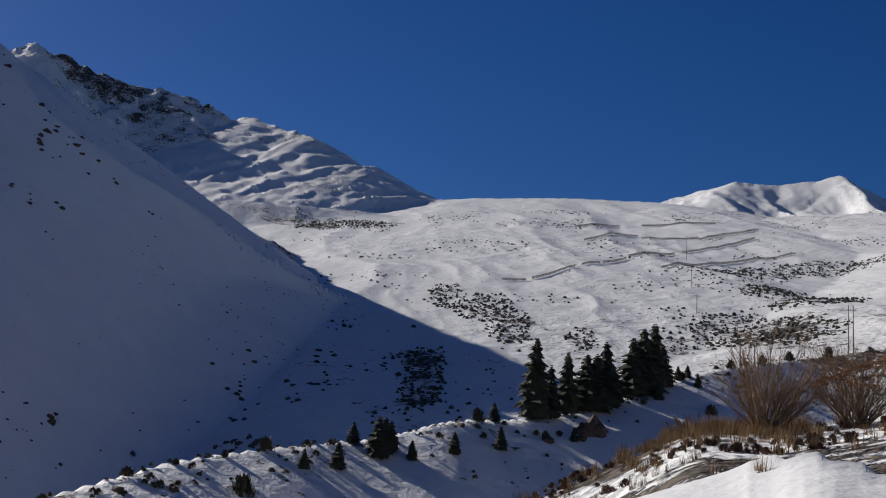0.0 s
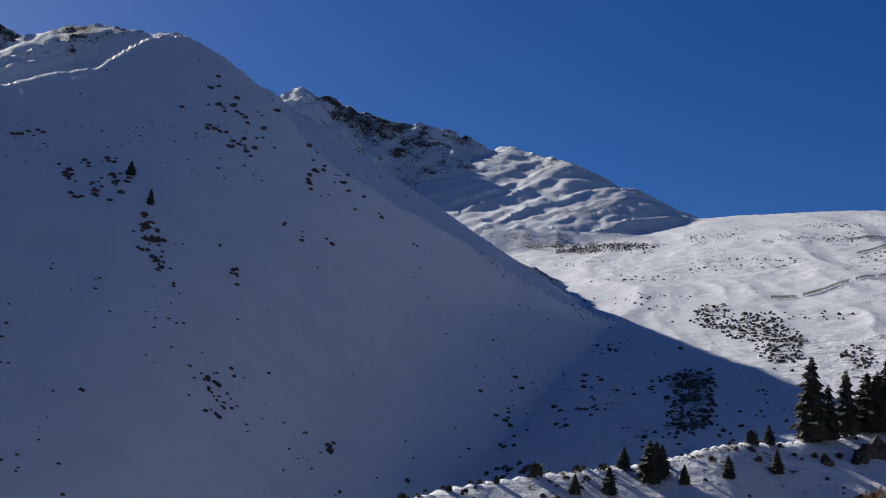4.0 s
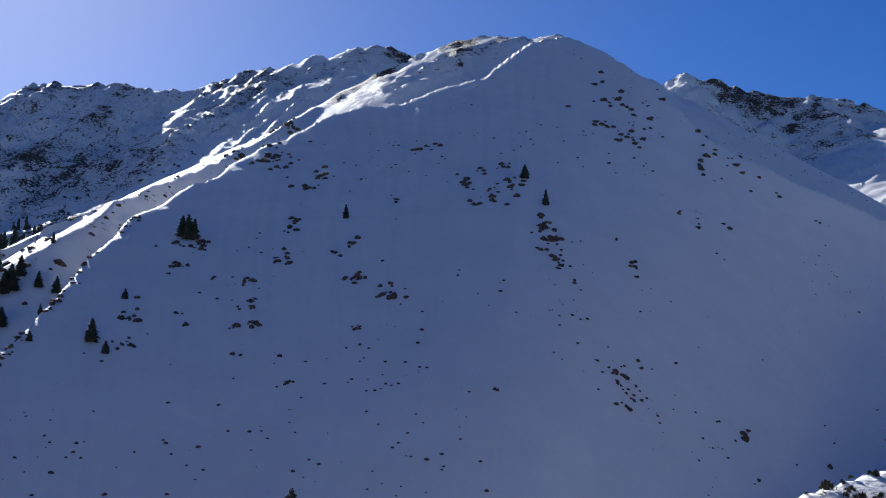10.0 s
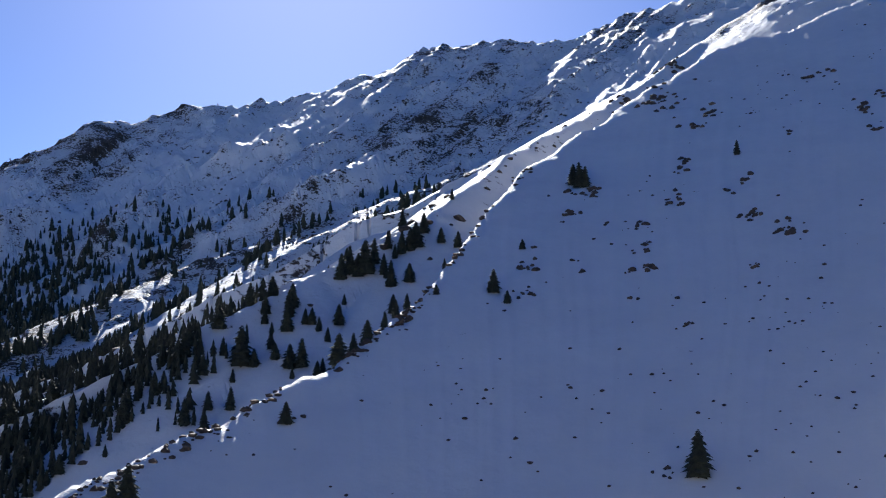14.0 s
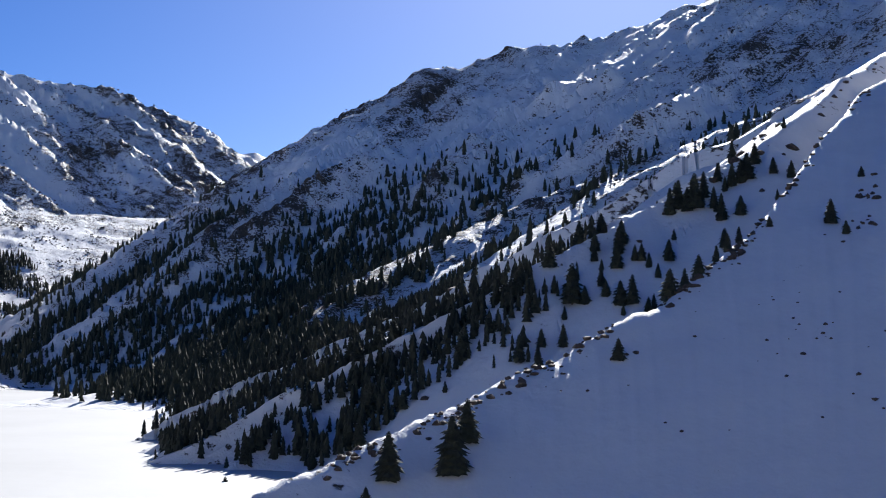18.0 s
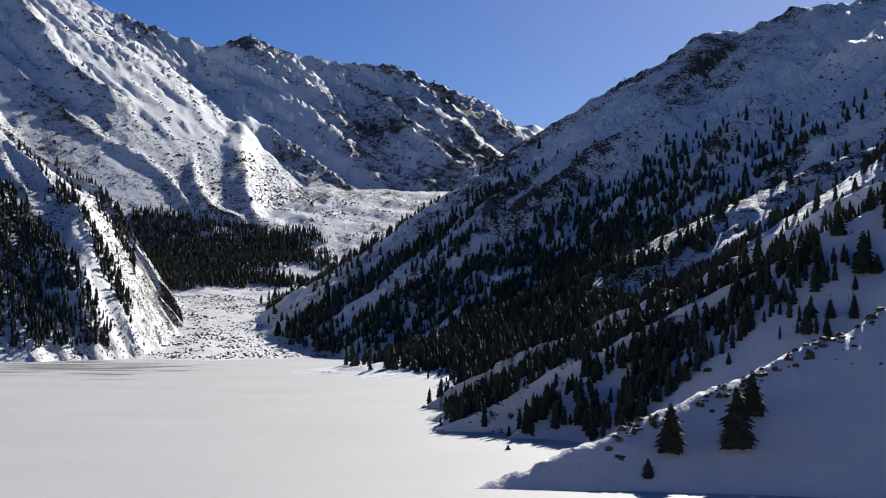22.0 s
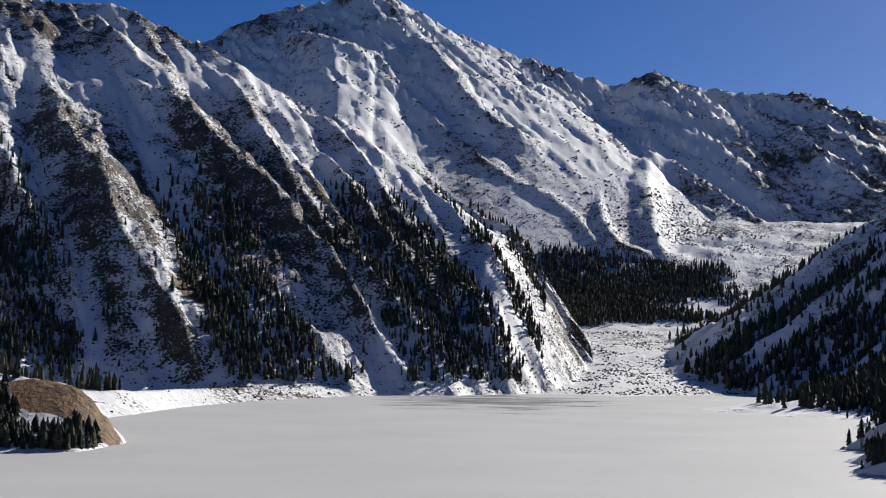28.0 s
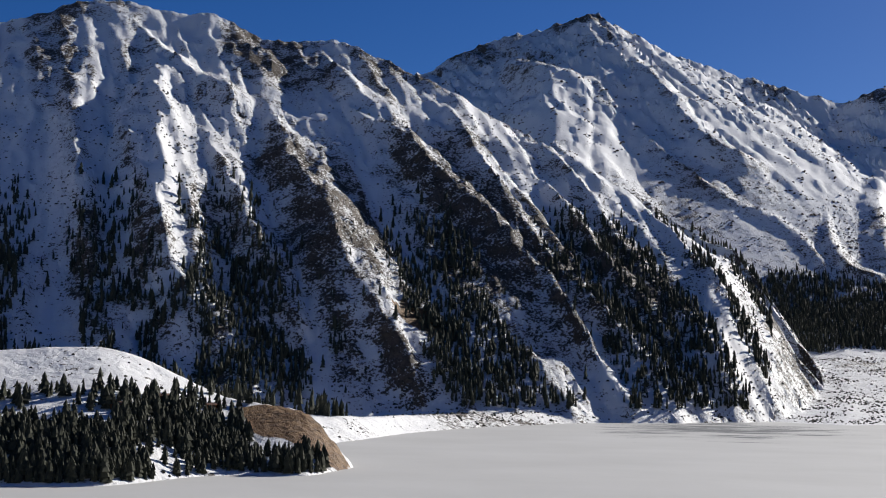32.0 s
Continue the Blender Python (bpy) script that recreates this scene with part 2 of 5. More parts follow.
spur("head_wall", 0.4, 0.6, [(94.05, 4045, 0), (93.43, 3775, 6), (92.31, 3570, 9), (90.82, 3415, 10), (89.36, 3290, 10), (87.42, 3165, 12), (85.87, 3135, 13), (84.81, 3075, 12), (83.43, 2935, 9), (82.28, 2915, 0)])
spur("head_wall", 0.5, 0.5, [(92.31, 4235, 0), (90.82, 3860, 24), (89.59, 3595, 37), (88.38, 3450, 43), (87.29, 3400, 38), (86.57, 3420, 19), (86.22, 3435, 0)])
spur("head_wall", 0.5, 0.42, [(81.4, 3855, 14), (81.64, 3395, 24), (81.25, 3050, 26), (80.74, 2940, 20), (79.61, 2975, 9), (78.37, 3025, 0)])
spur("head_wall", 0.7, 0.6, [(83.71, 3295, 0), (83.53, 3070, 16), (82.83, 2965, 24), (81.6, 2965, 22), (80.85, 2955, 14), (80.35, 2985, 0)])
spur("head_wall", 0.7, 0.6, [(79.37, 3245, 0), (78.51, 3175, 35), (77.64, 3155, 35), (76.41, 3195, 0)])


def spur_rise(name, x, y, seed):
    """How far the spurs of a ridge stand over its flank."""
    total, rock = np.zeros(x.shape), np.zeros(x.shape)
    for left, right, p in SPURS[name]:
        reach = p[:, 2].max() / min(left, right) + 30
        near = (x > p[:, 0].min() - reach) & (x < p[:, 0].max() + reach) & (y > p[:, 1].min() - reach) & (y < p[:, 1].max() + reach)
        if not near.any():
            continue
        xs, ys = x[near], y[near]
        far = np.clip(p[:, 2].max() / 60, 0.5, 2)      # broad spurs are broken on a broader scale
        sway = fbm(xs / (75 * far), ys / (75 * far), 4, seed + 40)
        fine = fbm(xs / 24, ys / 24, 3, seed + 41)
        xs = xs + 20 * far * fbm(xs / (110 * far), ys / (110 * far), 4, seed + 43)
        ys = ys + 20 * far * fbm(xs / (110 * far), ys / (110 * far), 4, seed + 44)
        best, crag = np.full(xs.shape, -1e9), np.zeros(xs.shape)
        for (ax, ay, az), (bx, by, bz) in zip(p[:-1], p[1:]):
            dx, dy = bx - ax, by - ay
            u = np.clip(((xs - ax) * dx + (ys - ay) * dy) / (dx * dx + dy * dy), 0, 1)
            ex, ey = xs - ax - u * dx, ys - ay - u * dy
            d, right_hand = np.hypot(ex, ey), dx * ey - dy * ex > 0
            crag = np.maximum(crag, np.exp(-d / np.where(right_hand, 9 * far, 30 * far)) * np.clip((az + u * (bz - az)) / 12, 0, 1))
            d = d * np.where(right_hand, right, left)
            best = np.maximum(best, az + u * (bz - az) - d)
        best = best + 0.15 * (best + 6) * sway + (2.5 + 0.05 * best) * fine
        total[near] = np.maximum(total[near], best)
        rock[near] = np.maximum(rock[near], crag * (0.8 + 0.9 * fine))
    return total, rock


# The shaded bowl that faces the lookout: bearing and the angle, in degrees, at which its rim stands over the eye.
RIM = np.array([(1.0, -6.0), (2.5, 6.0), (3.9, 8.3), (6.9, 9.4), (11.5, 11.9), (15, 13.5), (17.6, 14.9), (18.7, 16.1), (20.3, 17.5), (22.3, 18.8), (24.2, 19.6), (26.2, 18.9), (27.7, 17.8), (31.4, 16.5), (35, 15.9), (39.3, 13.3), (41.5, 11.9), (43.1, 10.9), (44.5, 9.4), (46, 7.2), (47, 5.9), (48, 4.9), (51.2, 2.55), (55.8, 0.15), (60.2, -1.84), (63.5, -3.34), (67.5, -5.2), (71, -6.5), (74, -7.5)])
BOWL_FOOT = 300.0
BOWL_SLOPE = np.array([(4.0, 0.82), (12.0, 0.76), (26.0, 0.67), (38.0, 0.60), (44.0, 0.57)])     # by bearing


def bowl(x, y):
    """Height and bareness of the shaded bowl: one even slope up to its rim, and down behind."""
    r, az = np.hypot(x, y), np.degrees(np.arctan2(-x, y))
    az = az + np.clip((30 - az) / 6, 0, 1) * 0.22 * fbm(x / 140, y / 140, 3, 13)
    rim = np.interp(az, RIM[:, 0], RIM[:, 1], left=-40, right=-40) + 0.3 * fbm(az / 1.1, az * 0, 5, 12) * np.clip((az - 12) / 20, 0.3, 1)
    foot = BOWL_FOOT + 290 * np.clip((29 - az) / 24, 0, 1.1) ** 2
    tilt = np.interp(az, BOWL_SLOPE[:, 0], BOWL_SLOPE[:, 1])
    edge = (EYE + tilt * foot) / (tilt - np.tan(np.radians(rim)))
    crumble = np.exp(-np.abs(r - edge) / 14) * np.clip((az - 38) / 6, 0, 1)
    up = tilt * (r - foot) + crumble * (1.1 * fbm(x / 16, y / 16, 4, 18) + 0.8 * fbm(x / 60, y / 60, 2, 19)) + 0.8 * fbm(az / 1.6 + 0.6 * fbm(x / 150, y / 150, 2, 22), r / 420, 4, 14, ridged=True) * np.clip((r - foot) / 120, 0, 1) + 2.0 * fbm(x / 120, y / 120, 2, 15) + 0.9 * fbm(x / 13, y / 13, 3, 16) * np.exp(-np.abs(r - edge) / 35)
    over = tilt * (edge - foot) - 0.35 * (r - edge)
    soft = 0.45
    h = np.minimum(up, over) - soft * 0.5 * np.exp(-np.abs(up - over) / soft)
    return h, 0.17 * np.exp(-np.abs(r - edge) / 9) + 0.05 * np.clip(r / edge - 0.45, 0, 1)


def flank(name, x, y, seed, below):
    """Height of one ridge over the points x, y, and how bare it is there; fine shape only where it can rise over what lies below."""
    g = RIDGES[name]
    p = g["xyz"]
    best, away, last = np.full(x.shape, -1e9), np.full(x.shape, 1e9), len(p) - 2
    for i, ((ax, ay, az), (bx, by, bz)) in enumerate(zip(p[:-1], p[1:])):
        dx, dy = bx - ax, by - ay
        n = math.hypot(dx, dy)
        free = ((x - ax) * dx + (y - ay) * dy) / (n * n)
        u = np.clip(free, 0, 1)
        cx, cy = ax + u * dx, ay + u * dy
        d = np.hypot(x - cx, y - cy)
        slope = np.where((x * x + y * y) < (cx * cx + cy * cy), g["near"], g["far"])
        if i == 0:
            slope = np.where(free < 0, g["end"], slope)
        if i == last:
            slope = np.where(free > 1, g["end"], slope)
        h = az + u * (bz - az) - d * slope - 0.8 * np.maximum(d - g["reach"], 0)
        m = h > best
        best, away = np.where(m, h, best), np.where(m, d, away)
    if g["polar"]:      # low banks that lie across the view: height and distance of the crest by bearing
        rows = np.array(g["rows"], float)
        r, az = np.hypot(x, y), np.degrees(np.arctan2(-x, y))
        soft = lambda k: sum(w * np.interp(az + o, rows[:, 0], rows[:, k]) for o, w in ((-0.9, 0.25), (-0.3, 0.25), (0.3, 0.25), (0.9, 0.25)))
        far, top = soft(1), soft(2)
        away = np.abs(r - far)
        past = np.maximum(np.maximum(rows[0, 0] - az, az - rows[-1, 0]), 0) * r * 0.017
        best = top - away * np.where(r < far, g["near"], g["far"]) - past * g["end"]
        best = best - 0.8 * np.maximum(away - g["reach"], 0)
    crags = 0.0
    if SPURS[name]:
        rise, crags = spur_rise(name, x, y, seed)
        best = best + rise
    if g["bound"][1]:       # cut off by a side valley at this bearing
        best = best - g["bound"][1] * np.maximum(g["bound"][0] + (2000 - np.hypot(x, y)) * 0.004 - np.degrees(np.arctan2(-x, y)), 0) * np.hypot(x, y) * 0.0175
    if g["side"][1]:       # and on the other hand by a gully
        best = best - g["side"][1] * np.maximum(np.degrees(np.arctan2(-x, y)) - g["side"][0], 0) * np.hypot(x, y) * 0.0175 * np.clip((1100 - np.hypot(x, y)) / 350, 0, 1)
    bare = g["bare"][0] + g["bare"][2] * np.exp(-away / 70) + 0.18 * crags
    seen = best + 0.6 * g["rib"] + 1.2 * g["rough"] + 4 > below
    if not seen.any() or not (g["rib"] or g["rough"]):
        return best, bare
    xs, ys, aw = x[seen], y[seen], away[seen]
    fx, fy = g["fall"][0] / math.hypot(*g["fall"]), g["fall"][1] / math.hypot(*g["fall"])
    across, down = xs * -fy + ys * fx, xs * fx + ys * fy
    rise, rock = np.zeros(xs.shape), np.zeros(xs.shape)
    if g["rib"]:
        warp = 0.35 * g["gap"] * fbm(xs / (2.2 * g["gap"]), ys / (2.2 * g["gap"]), 3, seed)
        ribs = fbm((across + warp) / g["gap"], down / (g["gap"] * 9), 4, seed + 5, ridged=True)
        rise += g["rib"] * (ribs - 0.55) * np.clip(aw / (1.0 * g["gap"]), 0, 1)
        rock += g["bare"][1] * np.clip(ribs * 1.6, -1, 1)
    if g["rough"]:
        crag = fbm((across + 14 * fbm(xs / 60, ys / 60, 3, seed + 4)) / 48, down / 200, 5, seed + 9, ridged=True)
        rise += g["rough"] * (0.8 * (crag - 0.3) * np.clip(aw / 60, 0.45, 1) + 0.35 * fbm(xs / 26, ys / 26, 4, seed + 3))
        rise += g["rough"] * 0.32 * np.exp(-aw / 30) * (fbm(xs / 34, ys / 34, 4, seed + 21, ridged=True) - 0.25)
        rock += 0.25 * g["bare"][0] * crag
    fade = np.clip(1.4 - aw / g["top"], 0.04, 1)      # broken ground only this far below the crest
    best[seen] += rise * fade
    bare[seen] += rock * fade
    return best, bare


def patches(x, y, rows):
    """Ragged patches round the rows' places, 0 outside."""
    total = np.zeros(x.shape)
    for b, d, wide, deep, much in rows:
        px, py = -math.sin(radians(b)) * d, math.cos(radians(b)) * d
        size = 2 * max(wide, deep)
        near = (np.abs(x - px) < size) & (np.abs(y - py) < size)
        xs, ys = x[near], y[near]
        across, deeper = (xs - px) * py / d - (ys - py) * px / d, (xs - px) * px / d + (ys - py) * py / d
        q = (across / wide) ** 2 + (deeper / deep) ** 2 + 0.6 * fbm(xs / 14, ys / 14, 3, 66)
        total[near] += much * np.clip(1.4 - q, 0, 1)
    return total


LANDS = ["floor", "valley", "delta", "bowl"] + list(RIDGES)
SMOOTH = 3 + list(RIDGES).index("shade_mountain")


def land(x, y):
    """Height of the land, which ridge it belongs to, and how bare of snow it is, over arrays x, y."""
    r = np.hypot(x, y)
    az = np.degrees(np.arctan2(-x, y))
    total, bare, which = np.full(x.shape, -6.0), np.zeros(x.shape), np.zeros(x.shape, int)
    # floor of the side valley, and the delta at the head of the lake, rise away from the lookout
    valley = 0.10 * (r - 300) - 6 * np.clip(az + 2, 0, 100) - 25
    delta = np.interp(r, (1450, 1580, 1900, 2300, 2700, 3000, 3400), (-6, 1, 28, 90, 188, 285, 410)) - 2.2 * np.abs(az - 83) + np.interp(r, (2000, 2800), (2.2, 9.0)) * fbm(x / 50, y / 50, 5, 3) + 3
    for i in range(3 + len(RIDGES)):
        if i < 3:
            near = np.ones(x.shape, bool)
            part, rock = ((valley, np.full(x.shape, 0.2)), (delta, np.full(x.shape, 0.3)), bowl(x, y))[i]
        else:
            name = list(RIDGES)[i - 3]
            g = RIDGES[name]
            lo, hi, size = g["xyz"].min(0), g["xyz"].max(0), (g["xyz"][:, 2].max() + 40) / min(g["near"], g["far"], g["end"])
            near = (x > lo[0] - size) & (x < hi[0] + size) & (y > lo[1] - size) & (y < hi[1] + size)
            if not near.any():
                continue
            part, rock = flank(name, x[near], y[near], 31 * (i - 3), total[near])
        k = np.clip(r[near] * 0.004, 0.15, 5.0)
        if i == SMOOTH:      # the bowl runs out into the mountain without a crease
            k = k * (1 + 3 * np.clip((700 - r[near]) / 100, 0, 1))
        part, rock, old = part.reshape(-1) if i < 3 else part, rock.reshape(-1) if i < 3 else rock, total[near]
        above = part > old
        which[near], bare[near] = np.where(above, i + 1, which[near]), np.where(above, rock, bare[near])
        total[near] = np.maximum(old, part) + 0.4 * k * np.exp(-np.abs(old - part) / k)
    total = total + fbm(x / 9, y / 9, 3, 77) * np.clip(r / 1200, 0.04, 0.35)
    bare = bare * (1.0 + 1.1 * fbm(x / 170, y / 170, 3, 55))
    bare = bare + np.where(which == LANDS.index("head_wall"), 0.22 * np.clip((560 - total) / 260, 0, 1), 0)      # scree at the wall's foot
    bare = bare + 0.6 * patches(x, y, OUTCROPS)
    return total, which, np.clip(bare, 0, 0.62)


# bare ground: bearing, distance, half width, half depth, how bare
OUTCROPS = [(1.1, 610, 11, 30, 0.5), (1.0, 545, 10, 45, 0.5), (0.6, 600, 9, 40, 0.3), (-12.3, 1034, 40, 30, 0.2), (-14.7, 1078, 45, 30, 0.28), (-16.5, 1120, 40, 35, 0.22), (-14.0, 896, 22, 40, 0.25), (-15.8, 830, 28, 40, 0.25),
            (-12.3, 726, 22, 60, 0.2), (-14.0, 680, 22, 60, 0.25), (-15.4, 665, 20, 50, 0.25), (-10.9, 690, 20, 50, 0.12), (0.1, 850, 10, 60, 0.3), (-1.6, 790, 16, 55, 0.42), (-2.7, 715, 12, 60, 0.42), (-5.9, 680, 8, 40, 0.2), (7.5, 1640, 35, 45, 0.4),
            (4.6, 1560, 60, 60, 0.25), (6.0, 1580, 50, 60, 0.3), (36.7, 665, 14, 14, 0.3), (35, 695, 16, 10, 0.25), (94, 1690, 120, 190, 0.22), (90.8, 1690, 60, 170, 0.3)]
# bare tan earth where the shore has slid
EARTH = [(106.7, 586, 20, 20, 1.1), (105.2, 578, 15, 18, 1.0), (108.0, 600, 10, 9, 0.9), (101.0, 1485, 34, 22, 0.8), (99.6, 1478, 16, 14, 0.7)]


def ground_height(x, y):
    return land(x, y)[0]


# ---- materials ----
def node_material(name):
    m = bpy.data.materials.new(name)
    m.use_nodes = True
    return m, m.node_tree.nodes, m.node_tree.links, m.node_tree.nodes["Principled BSDF"]


def plain(name, colour, rough=0.8):
    m, n, l, b = node_material(name)
    b.inputs["Base Color"].default_value, b.inputs["Roughness"].default_value = (*colour, 1), rough
    return m


def snow_ground():
    """Snow, through which rock, scree and dry scrub show where the land is bare."""
    m, n, l, b = node_material("snow_and_rock")
    geo = n.new("ShaderNodeNewGeometry")
    att = n.new("ShaderNodeAttribute")
    att.attribute_name = "bare"

    def tex(scale, detail, rough=0.6, stretch=(1, 1, 1)):
        mp = n.new("ShaderNodeMapping")
        mp.inputs["Scale"].default_value = stretch
        l.new(geo.outputs["Position"], mp.inputs["Vector"])
        t = n.new("ShaderNodeTexNoise")
        t.inputs["Scale"].default_value, t.inputs["Detail"].default_value, t.inputs["Roughness"].default_value = scale, detail, rough
        l.new(mp.outputs[0], t.inputs["Vector"])
        return t.outputs["Fac"]

    def calc(op, a, c):
        q = n.new("ShaderNodeMath")
        q.operation = op
        for i, v in enumerate((a, c)):
            if isinstance(v, (int, float)):
                q.inputs[i].default_value = v
            else:
                l.new(v, q.inputs[i])
        return q.outputs[0]

    def ramp(v, lo, hi, first=(0, 0, 0, 1), second=(1, 1, 1, 1)):
        q = n.new("ShaderNodeValToRGB")
        q.color_ramp.elements[0].position, q.color_ramp.elements[1].position = lo, hi
        q.color_ramp.elements[0].color, q.color_ramp.elements[1].color = first, second
        l.new(v, q.inputs[0])
        return q.outputs[0]

    speck = calc("ADD", calc("MULTIPLY", tex(0.26, 5, 0.68, (1, 1, 1.4)), 0.6), calc("MULTIPLY", tex(0.04, 4, 0.6, (1, 1, 1.4)), 0.4))
    # the bare share of 0..1 moves the level at which the specks break through
    lie = n.new("ShaderNodeSeparateXYZ")      # snow slides off what is steep
    l.new(geo.outputs["Normal"], lie.inputs[0])
    steep = calc("MULTIPLY", calc("MINIMUM", calc("MAXIMUM", calc("SUBTRACT", 0.74, lie.outputs["Z"]), 0.0), 0.35), 0.2)
    level = calc("ADD", calc("ADD", calc("MULTIPLY", att.outputs["Fac"], 0.34), 0.335), steep)
    cover = ramp(calc("ADD", calc("SUBTRACT", level, speck), 0.5), 0.495, 0.525)
    rock = ramp(tex(0.35, 5, 0.7), 0.3, 0.75, (0.035, 0.028, 0.022, 1), (0.17, 0.13, 0.10, 1))
    dry = ramp(tex(0.05, 3), 0.35, 0.65)
    straw = ramp(tex(0.5, 4, 0.7), 0.3, 0.7, (0.025, 0.018, 0.011, 1), (0.09, 0.065, 0.04, 1))
    ground = n.new("ShaderNodeMixRGB")
    l.new(dry, ground.inputs[0]), l.new(rock, ground.inputs[1]), l.new(straw, ground.inputs[2])
    white = ramp(tex(0.045, 8, 0.66), 0.25, 0.75, (0.64, 0.64, 0.65, 1), (0.735, 0.73, 0.72, 1))
    mix = n.new("ShaderNodeMixRGB")
    l.new(cover, mix.inputs[0]), l.new(white, mix.inputs[1]), l.new(ground.outputs[0], mix.inputs[2])
    soil = n.new("ShaderNodeAttribute")
    soil.attribute_name = "earth"
    slid = n.new("ShaderNodeMixRGB")
    l.new(ramp(calc("ADD", soil.outputs["Fac"], calc("MULTIPLY", calc("SUBTRACT", tex(0.12, 4), 0.5), 0.8)), 0.4, 0.55), slid.inputs[0])
    l.new(mix.outputs[0], slid.inputs[1])
    l.new(ramp(tex(0.3, 5, 0.7), 0.3, 0.7, (0.05, 0.028, 0.014, 1), (0.235, 0.135, 0.058, 1)), slid.inputs[2])
    l.new(slid.outputs[0], b.inputs["Base Color"])
    b.inputs["Roughness"].default_value = 0.7
    b.inputs["Specular IOR Level"].default_value = 0.25
    rough_ground = calc("ADD", calc("ADD", calc("ADD", calc("MULTIPLY", cover, 1.1), calc("MULTIPLY", soil.outputs["Fac"], 2.0)), 0.28), calc("MULTIPLY", att.outputs["Fac"], 2.2))
    crags = calc("MULTIPLY", calc("SUBTRACT", tex(0.055, 6, 0.64), 0.5), calc("MULTIPLY", att.outputs["Fac"], 18.0))
    relief = calc("ADD", calc("ADD", calc("MULTIPLY", cover, 1.0), crags), calc("ADD", calc("MULTIPLY", tex(0.25, 6, 0.65), rough_ground), calc("MULTIPLY", tex(2.5, 4, 0.6), 0.03)))
    bump = n.new("ShaderNodeBump")
    bump.inputs["Strength"].default_value, bump.inputs["Distance"].default_value = 0.8, 1.0
    l.new(relief, bump.inputs["Height"])
    l.new(bump.outputs[0], b.inputs["Normal"])
    return m


M_SNOW = snow_ground()


def snowy_ice():
    """Lake ice under snow, with wet grey streaks where the stream flows in."""
    m, n, l, b = node_material("lake_snow")
    geo = n.new("ShaderNodeNewGeometry")

    def noise_of(scale, detail, stretch=(1, 1, 1), place=(0, 0, 0)):
        mp = n.new("ShaderNodeMapping")
        mp.inputs["Scale"].default_value, mp.inputs["Location"].default_value = stretch, place
        l.new(geo.outputs["Position"], mp.inputs["Vector"])
        t = n.new("ShaderNodeTexNoise")
        t.inputs["Scale"].default_value, t.inputs["Detail"].default_value = scale, detail
        l.new(mp.outputs[0], t.inputs["Vector"])
        return t.outputs["Fac"]

    def ramp(v, lo, hi, first, second):
        q = n.new("ShaderNodeValToRGB")
        q.color_ramp.elements[0].position, q.color_ramp.elements[1].position = lo, hi
        q.color_ramp.elements[0].color, q.color_ramp.elements[1].color = first, second
        l.new(v, q.inputs[0])
        return q.outputs[0]

    base = ramp(noise_of(0.012, 6), 0.3, 0.7, (0.44, 0.435, 0.42, 1), (0.49, 0.485, 0.47, 1))
    off = n.new("ShaderNodeVectorMath")
    off.operation = "SUBTRACT"
    off.inputs[1].default_value = (-1270, 40, 0)
    l.new(geo.outputs["Position"], off.inputs[0])
    size = n.new("ShaderNodeVectorMath")
    size.operation = "MULTIPLY"
    size.inputs[1].default_value = (1 / 230, 1 / 95, 0)
    l.new(off.outputs[0], size.inputs[0])
    far = n.new("ShaderNodeVectorMath")
    far.operation = "LENGTH"
    l.new(size.outputs[0], far.inputs[0])
    streak = n.new("ShaderNodeMath")
    streak.operation = "MULTIPLY_ADD"
    l.new(far.outputs["Value"], streak.inputs[0])
    streak.inputs[1].default_value = 0.2
    l.new(noise_of(0.03, 6, (2.2, 0.4, 1)), streak.inputs[2])
    wet = ramp(streak.outputs[0], 0.61, 0.65, (1, 1, 1, 1), (0, 0, 0, 1))
    mix = n.new("ShaderNodeMixRGB")
    l.new(wet, mix.inputs[0])
    l.new(base, mix.inputs[1])
    mix.inputs[2].default_value = (0.12, 0.125, 0.13, 1)
    l.new(mix.outputs[0], b.inputs["Base Color"])
    b.inputs["Roughness"].default_value = 0.7
    b.inputs["Specular IOR Level"].default_value = 0.2
    bump = n.new("ShaderNodeBump")
    bump.inputs["Strength"].default_value, bump.inputs["Distance"].default_value = 0.35, 0.5
    l.new(noise_of(0.08, 6), bump.inputs["Height"])
    l.new(bump.outputs[0], b.inputs["Normal"])
    return m


